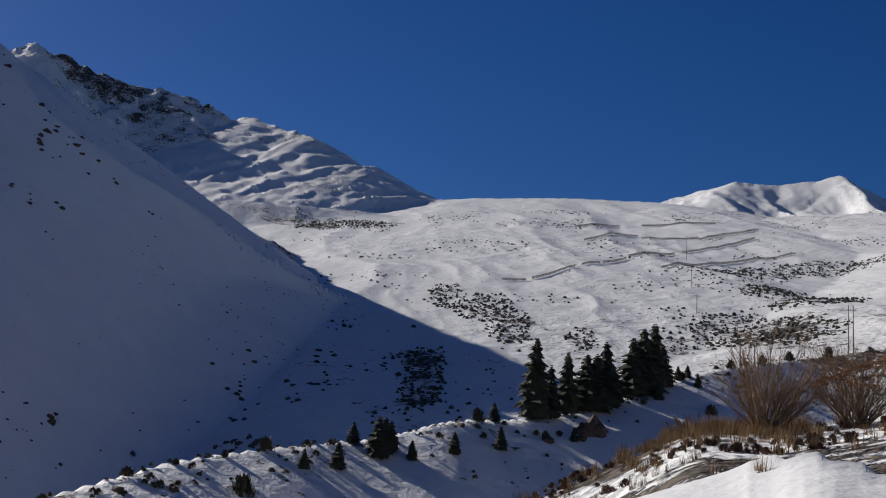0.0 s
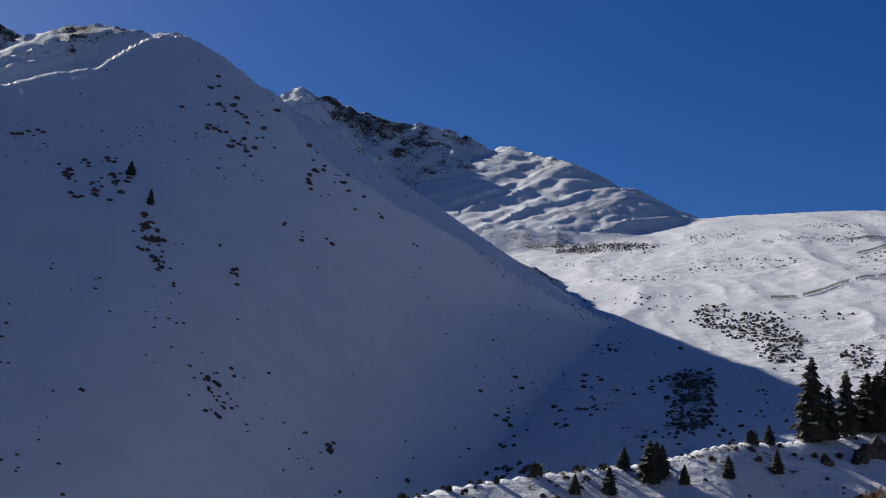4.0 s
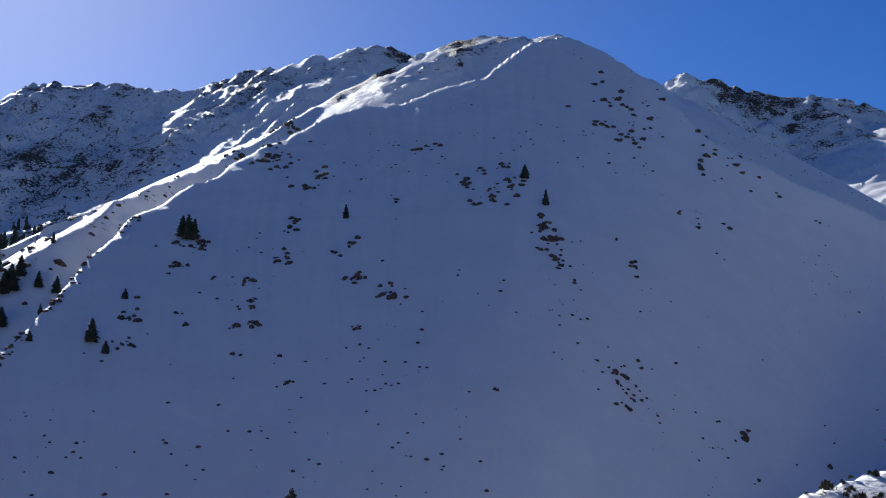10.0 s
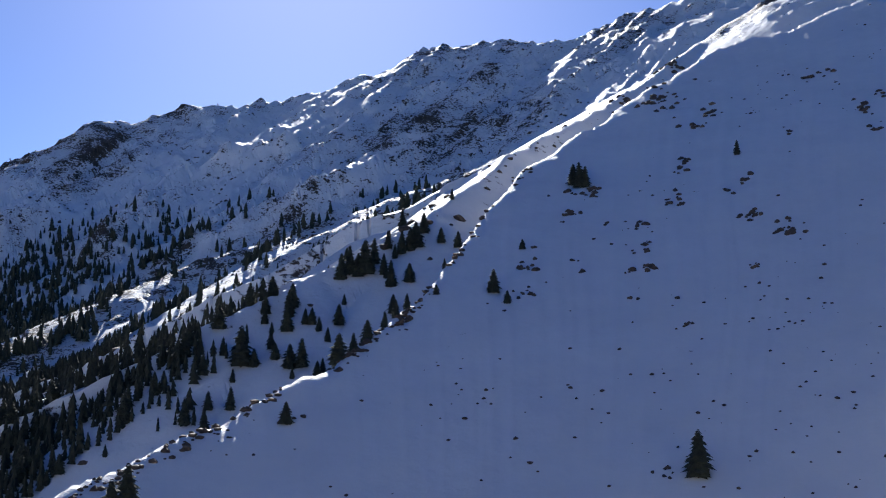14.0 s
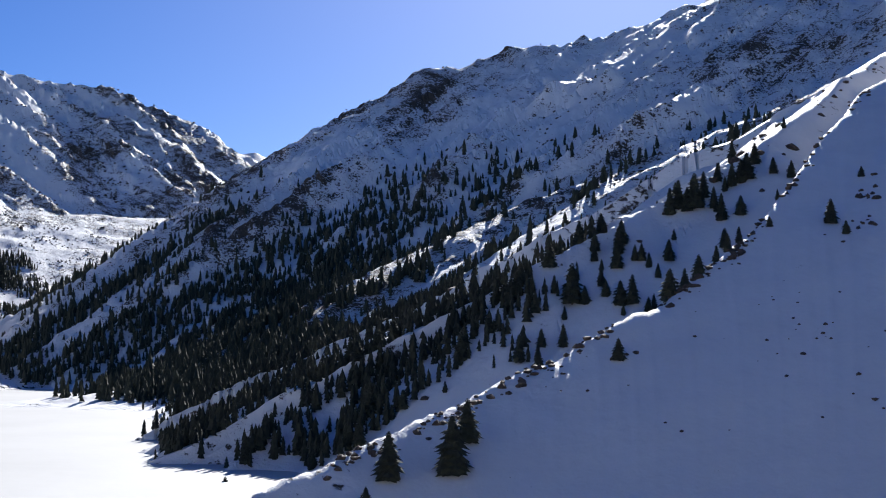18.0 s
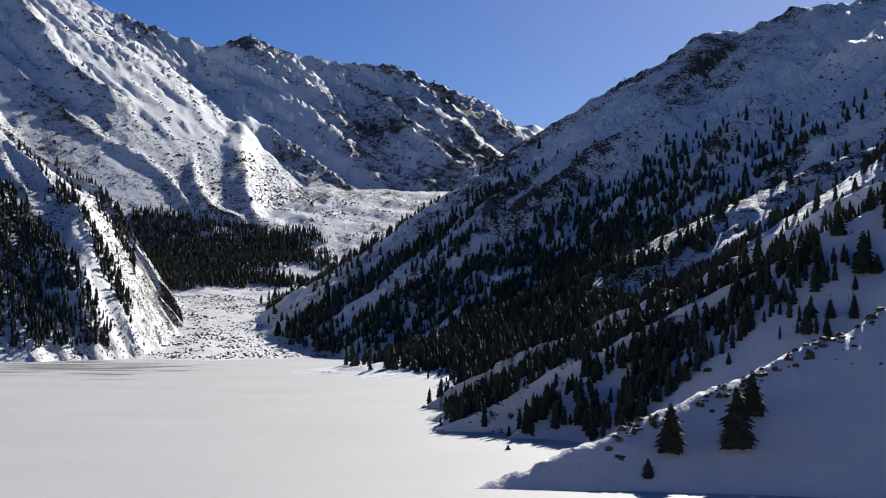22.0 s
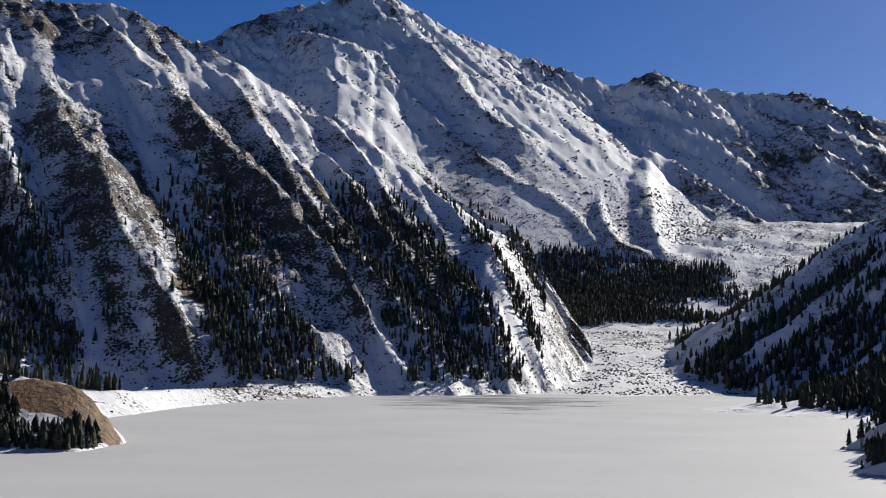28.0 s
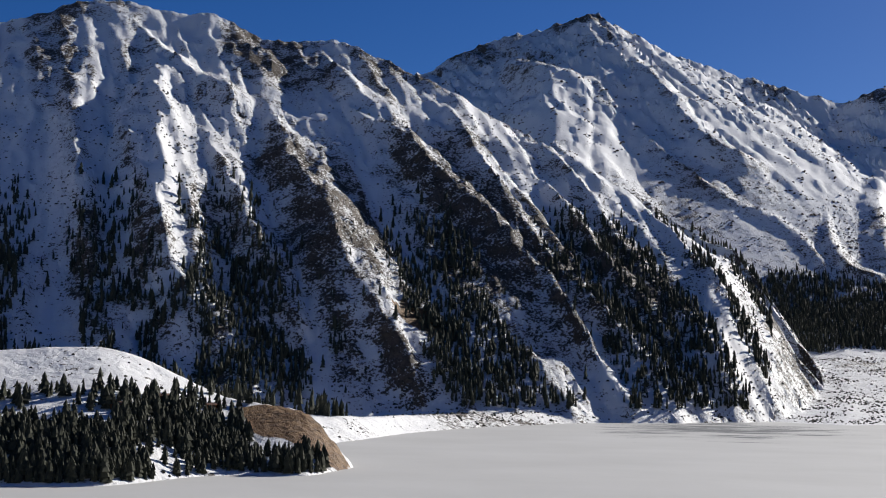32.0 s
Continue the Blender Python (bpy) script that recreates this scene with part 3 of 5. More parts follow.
def snow_capped(name, dark, light, cap=0.62):
    """Rock with snow lying on what faces up."""
    m, n, l, b = node_material(name)
    geo = n.new("ShaderNodeNewGeometry")
    t = n.new("ShaderNodeTexNoise")
    t.inputs["Scale"].default_value, t.inputs["Detail"].default_value = 0.9, 6
    l.new(geo.outputs["Position"], t.inputs["Vector"])
    c = n.new("ShaderNodeValToRGB")
    c.color_ramp.elements[0].position, c.color_ramp.elements[1].position = 0.3, 0.7
    c.color_ramp.elements[0].color, c.color_ramp.elements[1].color = (*dark, 1), (*light, 1)
    l.new(t.outputs["Fac"], c.inputs[0])
    up = n.new("ShaderNodeSeparateXYZ")
    l.new(geo.outputs["Normal"], up.inputs[0])
    add = n.new("ShaderNodeMath")
    add.operation = "MULTIPLY_ADD"
    l.new(t.outputs["Fac"], add.inputs[0])
    add.inputs[1].default_value = 0.6
    l.new(up.outputs["Z"], add.inputs[2])
    lies = n.new("ShaderNodeValToRGB")
    lies.color_ramp.elements[0].position, lies.color_ramp.elements[1].position = cap + 0.3, cap + 0.36
    l.new(add.outputs[0], lies.inputs[0])
    mix = n.new("ShaderNodeMixRGB")
    l.new(lies.outputs[0], mix.inputs[0])
    l.new(c.outputs[0], mix.inputs[1])
    mix.inputs[2].default_value = (0.70, 0.71, 0.73, 1)
    l.new(mix.outputs[0], b.inputs["Base Color"])
    b.inputs["Roughness"].default_value = 0.85
    bump = n.new("ShaderNodeBump")
    bump.inputs["Strength"].default_value, bump.inputs["Distance"].default_value = 0.7, 0.3
    l.new(t.outputs["Fac"], bump.inputs["Height"])
    l.new(bump.outputs[0], b.inputs["Normal"])
    return m


def mottled(name, dark, light, scale, rough=0.85):
    m, n, l, b = node_material(name)
    info, t = n.new("ShaderNodeObjectInfo"), n.new("ShaderNodeTexNoise")
    geo = n.new("ShaderNodeNewGeometry")
    t.inputs["Scale"].default_value, t.inputs["Detail"].default_value = scale, 5
    l.new(geo.outputs["Position"], t.inputs["Vector"])
    add = n.new("ShaderNodeMath")
    add.operation = "MULTIPLY_ADD"
    l.new(info.outputs["Random"], add.inputs[0])
    add.inputs[1].default_value = 0.2
    l.new(t.outputs["Fac"], add.inputs[2])
    c = n.new("ShaderNodeValToRGB")
    c.color_ramp.elements[0].position, c.color_ramp.elements[1].position = 0.4, 0.8
    c.color_ramp.elements[0].color, c.color_ramp.elements[1].color = (*dark, 1), (*light, 1)
    l.new(add.outputs[0], c.inputs[0])
    l.new(c.outputs[0], b.inputs["Base Color"])
    b.inputs["Roughness"].default_value = rough
    return m


M_ICE = snowy_ice()
M_ROCK = snow_capped("dark_rock", (0.026, 0.019, 0.015), (0.11, 0.072, 0.048), 0.76)
M_JUNIPER = mottled("juniper", (0.012, 0.012, 0.008), (0.045, 0.038, 0.022), 3.0)
M_TWIG = mottled("willow_twigs", (0.12, 0.075, 0.045), (0.30, 0.20, 0.12), 2.0)
M_STRAW = mottled("dry_grass", (0.13, 0.075, 0.03), (0.34, 0.21, 0.09), 1.5)
M_RUST_LEAF = mottled("withered_leaves", (0.16, 0.06, 0.02), (0.36, 0.16, 0.05), 2.0)
M_SCRUB = mottled("dark_scrub", (0.03, 0.016, 0.011), (0.11, 0.055, 0.032), 2.0)
M_WOOD = mottled("weathered_wood", (0.10, 0.075, 0.055), (0.24, 0.18, 0.13), 1.0)
M_FENCE = mottled("snow_fence_wood", (0.16, 0.13, 0.10), (0.30, 0.25, 0.19), 0.2)
M_ROOF = snow_capped("snowy_roof", (0.10, 0.05, 0.035), (0.2, 0.1, 0.06), 0.9)
M_GLASS = plain("dark_window", (0.02, 0.025, 0.03), 0.15)
M_NEEDLES = mottled("spruce_needles", (0.014, 0.016, 0.010), (0.042, 0.045, 0.025), 0.6, 0.95)
M_BARK = mottled("spruce_bark", (0.05, 0.035, 0.028), (0.13, 0.095, 0.07), 2.0)


# ---- the ground: one sheet, rings round the lookout that widen with distance ----
GRID = {}


def ground_sheet():
    fine = np.radians(np.concatenate([np.arange(-52, -20, 0.4), np.arange(-20, 120, 0.123), np.arange(120, 140, 0.4)]))
    az = np.concatenate([fine, np.radians(np.arange(140, 308, 2.0))])
    rings = np.concatenate([np.geomspace(1.5, 190, 76)[:-1], np.arange(190, 420, 2.6), np.arange(420, 580, 2.2), np.arange(580, 700, 3.0), np.arange(700, 1300, 6), np.arange(1300, 2600, 8.5), np.arange(2600, 4950, 21)])
    a, r = np.meshgrid(az, rings)
    x, y = -np.sin(a) * r, np.cos(a) * r
    z, which, bare = land(x, y)
    nr, na = r.shape
    GRID.update(az=np.degrees(fine), rings=rings, z=z[:, :len(fine)])
    co = np.stack([x, y, z], -1).reshape(-1, 3)
    centre = len(co)
    co = np.vstack([co, [[0, 0, float(z[0].mean())]]])
    i, j = np.meshgrid(np.arange(nr - 1), np.arange(na), indexing="ij")
    j2 = (j + 1) % na
    quads = np.stack([i * na + j, (i + 1) * na + j, (i + 1) * na + j2, i * na + j2], -1).reshape(-1, 4)
    wet = (z < -2.5).ravel()
    quads = quads[~wet[quads].all(1)]      # nothing to build deep under the ice
    me = bpy.data.meshes.new("ground")
    nq, tri = len(quads), np.stack([np.full(na, centre), np.arange(na), (np.arange(na) + 1) % na], -1)
    me.vertices.add(len(co))
    me.vertices.foreach_set("co", co.ravel())
    loops = np.concatenate([quads.ravel(), tri.ravel()])
    me.loops.add(len(loops))
    me.loops.foreach_set("vertex_index", loops)
    me.polygons.add(nq + na)
    me.polygons.foreach_set("loop_start", np.concatenate([np.arange(nq) * 4, nq * 4 + np.arange(na) * 3]))
    me.polygons.foreach_set("use_smooth", np.ones(nq + na, bool))
    slope = np.diff(z, axis=0) / np.diff(rings)[:, None]
    turn = np.abs(np.diff(slope, axis=0)) > 0.55       # a sharp crest keeps its edge
    keen = np.zeros(slope.shape, bool)
    keen[:-1] |= turn
    keen[1:] |= turn
    keen = (keen & (rings[:-1] > 430)[:, None]).ravel()[~wet[np.stack([i * na + j, (i + 1) * na + j, (i + 1) * na + j2, i * na + j2], -1).reshape(-1, 4)].all(1)]
    me.polygons.foreach_set("use_smooth", np.concatenate([~keen, np.ones(na, bool)]))
    me.update(calc_edges=True)
    layer = me.attributes.new("bare", "FLOAT", "POINT")
    layer.data.foreach_set("value", np.append(bare.ravel(), 0.0))
    layer = me.attributes.new("earth", "FLOAT", "POINT")
    layer.data.foreach_set("value", np.append(patches(x, y, EARTH).ravel(), 0.0))
    me.materials.append(M_SNOW)
    ob = new("ground", me)
    tagged(ob, "snow-covered mountain valley with bare rock ribs and gullies", "terrain", kind="structure")
    return ob


ground_sheet()

lake = bmesh.new()
bmesh.ops.create_circle(lake, cap_ends=True, radius=2600, segments=64)
me = bpy.data.meshes.new("lake_ice")
lake.to_mesh(me)
lake.free()
me.materials.append(M_ICE)
ob = new("lake_ice", me)
ob.location = (-1200, -200, 0)
tagged(ob, "frozen lake under smooth untouched snow", "lake", kind="structure")


def part(name, bm, material, parent, label=""):
    """One mesh object from a bmesh, under a thing or a part."""
    me = bpy.data.meshes.new(name)
    bm.to_mesh(me)
    bm.free()
    me.materials.append(material)
    ob = new(name, me)
    ob.parent = parent
    return tagged(ob, label)


def polar(az, dist):
    return -math.sin(radians(az)) * dist, math.cos(radians(az)) * dist


def ground_at(x, y):
    """Height of the ground sheet at a place in view."""
    az, r = math.degrees(math.atan2(-x, y)), math.hypot(x, y)
    i = min(max(int(np.searchsorted(GRID["rings"], r)) - 1, 0), len(GRID["rings"]) - 2)
    j = min(max(int(np.searchsorted(GRID["az"], az)) - 1, 0), len(GRID["az"]) - 2)
    u, v = (r - GRID["rings"][i]) / (GRID["rings"][i + 1] - GRID["rings"][i]), (az - GRID["az"][j]) / (GRID["az"][j + 1] - GRID["az"][j])
    z = GRID["z"]
    return float((z[i, j] * (1 - v) + z[i, j + 1] * v) * (1 - u) + (z[i + 1, j] * (1 - v) + z[i + 1, j + 1] * v) * u)


def cone_tree(rnd, h, w, tiers, sides):
    """Points and triangles of a far spruce: ragged tiers of boughs, one above the other."""
    v, f = [], []
    for k in range(tiers):
        lo = h * (0.06 + 0.86 * k / tiers)
        hi = min(h, lo + h * 1.9 / tiers)
        rad = w * min(1.0, 0.6 + 2.2 * lo / h) * (1 - lo / h) ** 0.78 + 0.015
        base = len(v)
        turn = rnd.random() * 6.28
        lean = rnd.uniform(-0.06, 0.06) * w, rnd.uniform(-0.06, 0.06) * w
        for j in range(sides):
            q = rad * rnd.uniform(0.55, 1.15)
            an = turn + 6.283 * j / sides
            v.append((math.cos(an) * q + lean[0], math.sin(an) * q + lean[1], lo - rnd.uniform(0, 0.03) * h))
        v.append((lean[0], lean[1], hi))
        f += [(base + j, base + (j + 1) % sides, base + sides) for j in range(sides)]
    return np.array(v), np.array(f)


PATTERNS = [cone_tree(random.Random(50 + k), 1.0, 0.16 + 0.018 * (k % 4), 5, 5) for k in range(12)]


def forest(name, label, spots, full=1.0):
    """One mesh of many far trees; spots: rows of x, y, z, height."""
    vs, fs, base = [], [], 0
    rnd = random.Random(len(spots))
    for x, y, z, h in spots:
        v, f = PATTERNS[rnd.randrange(len(PATTERNS))]
        an = rnd.random() * 6.28
        c, s = math.cos(an) * h, math.sin(an) * h
        fat = full * rnd.uniform(0.85, 1.3)
        vs.append(np.stack([(v[:, 0] * c - v[:, 1] * s) * fat + x, (v[:, 0] * s + v[:, 1] * c) * fat + y, v[:, 2] * h + z - 0.3], -1))
        fs.append(f + base)
        base += len(v)
    me = bpy.data.meshes.new(name)
    me.from_pydata(np.vstack(vs).tolist(), [], np.vstack(fs).tolist())
    me.materials.append(M_NEEDLES)
    return tagged(new(name, me), label, "forest", kind="stuff")


def scatter(seed, count, az, dist, keep, tall):
    """Trees strewn over a stretch of land: bearings, distances, a function (x, y, z, ridge name index, bare) giving the chance, heights."""
    rng = np.random.default_rng(seed)
    a = np.radians(rng.uniform(*az, count))
    r = np.sqrt(rng.uniform(dist[0] ** 2, dist[1] ** 2, count))
    x, y = -np.sin(a) * r, np.cos(a) * r
    z, which, bare = land(x, y)
    ok = (rng.random(count) < keep(x, y, z, which, bare)) & (z > 0.8)
    h = rng.uniform(*tall, count) * rng.uniform(0.55, 1.0, count)
    return np.stack([x, y, z, h], -1)[ok]


def belongs(which, *names):
    return np.isin(which, [LANDS.index(q) for q in names])


def slope_forest(x, y, z, which, bare):
    across, down = x * 0.97 + y * 0.25, x * 0.25 - y * 0.97
    warp = 25 * fbm(x / 120, y / 120, 2, 205)
    strips = fbm((across + warp) / 50, down / 800, 3, 201) + 0.35 * fbm(x / 45, y / 45, 3, 203)
    high = np.clip(1.22 - z / 280, 0.0, 1)
    thick = np.clip((np.degrees(np.arctan2(-x, y)) - 57) / 13, 0.0, 1)      # closed towards the lake
    shore = np.clip((z - 3) / 5, 0, 1)
    return belongs(which, "forest_ridge", "forest_apron", "low_apron", "toe_apron", "shore_fan") * high * shore * np.clip(13 * (strips - 0.20 + 0.42 * high * thick), 0.03, 1)


def shore_forest(x, y, z, which, bare):
    across, down = x * 0.97 + y * 0.25, x * 0.25 - y * 0.97
    az, r = np.degrees(np.arctan2(-x, y)), np.hypot(x, y)
    strips = fbm((across + 8 * fbm(x / 50, y / 50, 2, 212)) / 26, down / 260, 3, 211) + 0.4 * fbm(x / 24, y / 24, 3, 213)
    rim = np.interp(az, (46, 52, 56, 60.4, 66, 70), (535, 490, 470, 480, 465, 440))
    return belongs(which, "low_apron", "toe_apron", "shore_fan", "lit_rim") * (r > rim - 50) * np.clip((az - 54) / 9, 0, 1) * np.clip((z - 0.5) / 4, 0, 1) * np.clip(0.25 + 0.6 * np.clip((az - 61) / 4, 0, 1) + 2.6 * strips, 0.05, 1)


def rib_forest(x, y, z, which, bare):
    across, down = x * -0.48 + y * 0.88, x * 0.88 + y * 0.48
    clump = fbm((across + 20 * fbm(x / 90, y / 90, 2, 305)) / 48, down / 700, 3, 301) + 0.4 * fbm(x / 45, y / 45, 3, 303)
    nose = np.clip((100 - np.degrees(np.arctan2(-x, y))) / 7, 0, 1)      # closed woods where the mountain runs out
    return belongs(which, "ribbed_mountain", "lake_terrace") * np.clip(1.6 - z / 190, 0, 1) * (z > 14) * np.clip(8 * (clump - 0.12 + 0.13 * nose), 0.02, 1)


def delta_forest(x, y, z, which, bare):
    az, r = np.degrees(np.arctan2(-x, y)), np.hypot(x, y)
    q = ((az - 82.6 - (2700 - r) * 0.004) / 4.9) ** 2 + ((r - 2660) / 310) ** 2 + 1.1 * fbm(x / 80, y / 80, 4, 401)
    return np.clip(2.2 - 2 * q, 0, 1) * np.clip((300 - z) / 30, 0, 1) * belongs(which, "delta", "head_wall")


def moraine_forest(x, y, z, which, bare):
    az = np.degrees(np.arctan2(-x, y))
    return belongs(which, "moraine") * np.clip(1.7 - z / 20, 0, 1) * np.clip(0.75 + 1.5 * fbm(x / 35, y / 35, 3, 501), 0, 1) * np.where(az > 108.2, 1, (az > 104.9) * (z < 8)) * (patches(x, y, EARTH) < 0.3)


forest("slope_forest", "dark spruce forest on a steep snowy lakeside slope", scatter(1, 56000, (40, 82), (900, 2350), slope_forest, (12, 24)), 1.25)
forest("shore_forest", "dark narrow spruces in strips down to the shore", scatter(5, 17000, (54, 74), (350, 1050), shore_forest, (5.5, 12)), 1.25)
forest("rib_forest", "dark spruce forest in gullies between rocky ribs", scatter(2, 46000, (86, 126), (800, 2200), rib_forest, (11, 22)))
forest("delta_forest", "dense spruce wood on the flat at the lake's head", scatter(3, 20000, (75, 91), (2150, 3050), delta_forest, (12, 22)))
forest("moraine_forest", "spruces crowding the shore below a snowy moraine", scatter(4, 15000, (104, 126), (400, 640), moraine_forest, (5, 11)), 1.5)


def spruce(h, w, seed):
    """A near spruce: trunk, and a crown of drooping boughs in whorls."""
    rnd = random.Random(seed)
    root = new("spruce_tree")
    bm = bmesh.new()
    bmesh.ops.create_cone(bm, cap_ends=True, segments=8, radius1=0.022 * h, radius2=0.01, depth=h * 0.96, matrix=Matrix.Translation((0, 0, h * 0.48 - 0.4)))
    part("trunk", bm, M_BARK, root)
    bm = bmesh.new()
    tiers = 32
    for k in range(tiers):
        q = k / tiers
        z0 = h * (0.04 + 0.94 * q)
        reach = w * min(1.0, 0.7 + 1.6 * q) * (1 - q) ** 0.62 * (0.8 + 0.25 * math.sin(k * 1.7 + seed)) + 0.15
        boughs = 14 if q < 0.7 else 9
        for j in range(boughs):
            an = rnd.random() * 6.283
            ln = reach * rnd.uniform(0.6, 1.15)
            wide = ln * rnd.uniform(0.28, 0.42) + 0.12
            drop = ln * rnd.uniform(0.15, 0.5)
            c, s = math.cos(an), math.sin(an)
            pts = [(0.02, 0.0, 0.25), (0.55 * ln, wide, -0.35 * drop), (ln, 0.0, -drop), (0.55 * ln, -wide, -0.35 * drop), (0.6 * ln, 0.0, 0.25 + 0.04 * h * (1 - q) - 0.3 * drop)]
            vs = [bm.verts.new((px * c - py * s, px * s + py * c, z0 + pz)) for px, py, pz in pts]
            for t in ((0, 1, 4), (1, 2, 4), (2, 3, 4), (3, 0, 4)):
                bm.faces.new([vs[i] for i in t])
    core = bmesh.ops.create_cone(bm, cap_ends=True, segments=7, radius1=w * 0.66, radius2=w * 0.1, depth=h * 0.86, matrix=Matrix.Translation((0, 0, h * 0.46)))
    part("crown", bm, M_NEEDLES, root)
    return tagged(root, "dark green spruce tree standing in snow", "tree", "spruces")


KINDS = [spruce(18, 4.4, 1), spruce(18, 3.7, 2), spruce(18, 4.9, 3), spruce(18, 3.3, 4)]


def plant(az, dist, tall, kind=None, sink=0.0):
    x, y = polar(az, dist)
    k = random.randrange(4) if kind is None else kind
    s = tall / 18
    tree = copy_thing(KINDS[k], Matrix.Translation((x, y, ground_at(x, y) - 0.2 - sink)) @ Matrix.Rotation(random.random() * 6.28, 4, "Z"))
    tree.scale = (1.55 * s, 1.55 * s, s)
    return tree


# the group of old spruces on the bank
for az, dist, tall in [(-3.94, 323.5, 20.7), (-4.6, 328, 13.8), (-5.3, 335.5, 16.4), (-6.15, 342.5, 15), (-6.55, 344, 15.4), (-6.95, 350.5, 17.5), (-7.25, 354.5, 10.9), (-8.1, 363, 16.7), (-8.55, 368, 18.4), (-9, 372, 18.7), (-9.35, 376.5, 12.4)]:
    plant(az, dist, tall)
# young spruces on the bank
for az, dist, tall in [(5.85, 250, 4.09), (4.41, 255.5, 5.72), (3.81, 272, 4.53), (2.72, 267.5, 8.79), (2.45, 270.5, 7.73), (2.21, 273.5, 6.24), (1.26, 270.5, 4.24), (-0.55, 280, 5.07), (-2.52, 294, 5.58), (-2.2, 311, 4.75), (-7.5, 355.5, 4.98), (-10, 383.5, 4.54), (-10.4, 388.5, 4.11), (-10.84, 381, 3.96),
                       (-9.66, 377.5, 3.5), (-5.66, 318, 3.77), (-9.2, 362.5, 5.05)]:
    plant(az, dist, tall, 2)
# spruces on the rims and on the shaded slope
for az, dist, tall in [(44.24, 440, 8.5), (43.64, 432, 4.6), (42.98, 472, 4.1), (40.75, 527, 9.2), (40.5, 524, 10.9), (40.23, 524, 9.2), (33.69, 531, 6.5), (25.79, 555, 6.7), (24.85, 531, 7.2), (53.15, 362, 6.5), (50.94, 399, 10.3), (50.31, 405, 7.0),
                       (49.71, 411, 7.9), (48.97, 419, 6.3), (48.5, 424, 6.4), (48.01, 430, 5.6), (55.11, 449, 14.5), (54.57, 447, 6.7), (53.18, 460, 8.9), (52.53, 441, 10.4), (54.14, 468, 5.6), (56.6, 420, 8.1), (57.9, 450, 5.8), (58.69, 443, 7.6),
                       (58.33, 445, 6.7), (59.77, 442, 8.6), (59.36, 446, 5.7), (35.56, 338, 12.4), (46.74, 438, 3.8)]:
    plant(az, dist, tall)
for az, dist, tall in [(46.39, 460, 3.9), (47.65, 499, 10.7), (48.26, 498, 9.6), (48.87, 502, 7.6), (49.85, 489, 13.6), (50.53, 489, 11.5), (50.89, 487, 10.5), (50.96, 462, 7.9), (51.43, 453, 5.4), (53.73, 480, 5.2), (56.29, 454, 3.9), (53.86, 455, 5.8),
                       (47.3, 508, 8.7), (47.89, 498, 9.6), (49.46, 494, 10.6), (50.16, 488, 9.4), (63.04, 314, 12.1), (60.3, 316, 14.9), (59.65, 328, 11.2), (64.01, 306, 4.6), (60.62, 423, 4.0), (63.54, 425, 3.7), (57.32, 463, 8.9), (56.84, 455, 6.8),
                       (56.1, 465, 9.3), (55.88, 453, 6.8), (57.81, 457, 5.9), (51.81, 458, 5.5), (45.8, 499, 6.9)]:
    plant(az, dist, tall)
# more of them along both rims, thinning uphill
rim_rng = random.Random(8)
for k in range(120):
    az = rim_rng.uniform(46, 70)
    dist = float(np.interp(az, (46, 52, 56, 60.4, 66, 70), (535, 490, 470, 480, 465, 440))) + rim_rng.uniform(-55, 14)
    if noise.noise((az * 0.9, dist * 0.03, 0)) > -0.12:
        plant(az, dist, rim_rng.uniform(3.5, 10.5))
for tree in KINDS:
    for ob in (*tree.children, tree):
        bpy.data.objects.remove(ob)


# ---- boulders ----
def boulder_mesh(seed):
    rnd = random.Random(seed)
    bm = bmesh.new()
    bmesh.ops.create_icosphere(bm, subdivisions=2, radius=1.0)
    for v in bm.verts:
        n = noise.noise(v.co * 0.9 + Vector((seed * 7.1, 0, 0))) * 0.6 + noise.noise(v.co * 2.3 + Vector((0, seed * 3.3, 0))) * 0.28
        v.co = v.co * (1 + n)
        v.co.z *= 0.95
    me = bpy.data.meshes.new("boulder")
    bm.to_mesh(me)
    bm.free()
    me.materials.append(M_ROCK)
    return me


BOULDERS = [boulder_mesh(k) for k in range(8)]
stone_rng = random.Random(21)


def boulder(x, y, size, label="dark boulder dusted with snow on a shaded slope"):
    ob = new("boulder", BOULDERS[stone_rng.randrange(8)])
    ob.location = (x, y, ground_at(x, y) - 0.1 * size)
    ob.rotation_euler = (stone_rng.uniform(-0.3, 0.3), stone_rng.uniform(-0.3, 0.3), stone_rng.uniform(0, 6.28))
    ob.scale = (size * stone_rng.uniform(0.8, 1.5), size * stone_rng.uniform(0.7, 1.1), size * stone_rng.uniform(0.7, 1.2))
    return tagged(ob, label, "boulder", "boulders on the slope")


FAR_STONES = []


def cluster(rows):
    """Boulders in clusters: bearing, distance, half width, half depth, how many."""
    for az, dist, wide, deep, count in rows:
        for k in range(2 * count if count > 2 else count):
            u, v = stone_rng.gauss(0, 0.55), stone_rng.gauss(0, 0.55)
            size = (0.7 + 0.07 * min(max(wide, deep), 7)) * stone_rng.uniform(0.45, 1.3) * dist / 500
            x, y = polar(az + math.degrees(u * wide / dist), dist + v * deep)
            if dist > 520:
                FAR_STONES.append((x, y, ground_at(x, y), min(size, 3.0) * 1.1))
            else:
                boulder(x, y, min(size, 3.0))


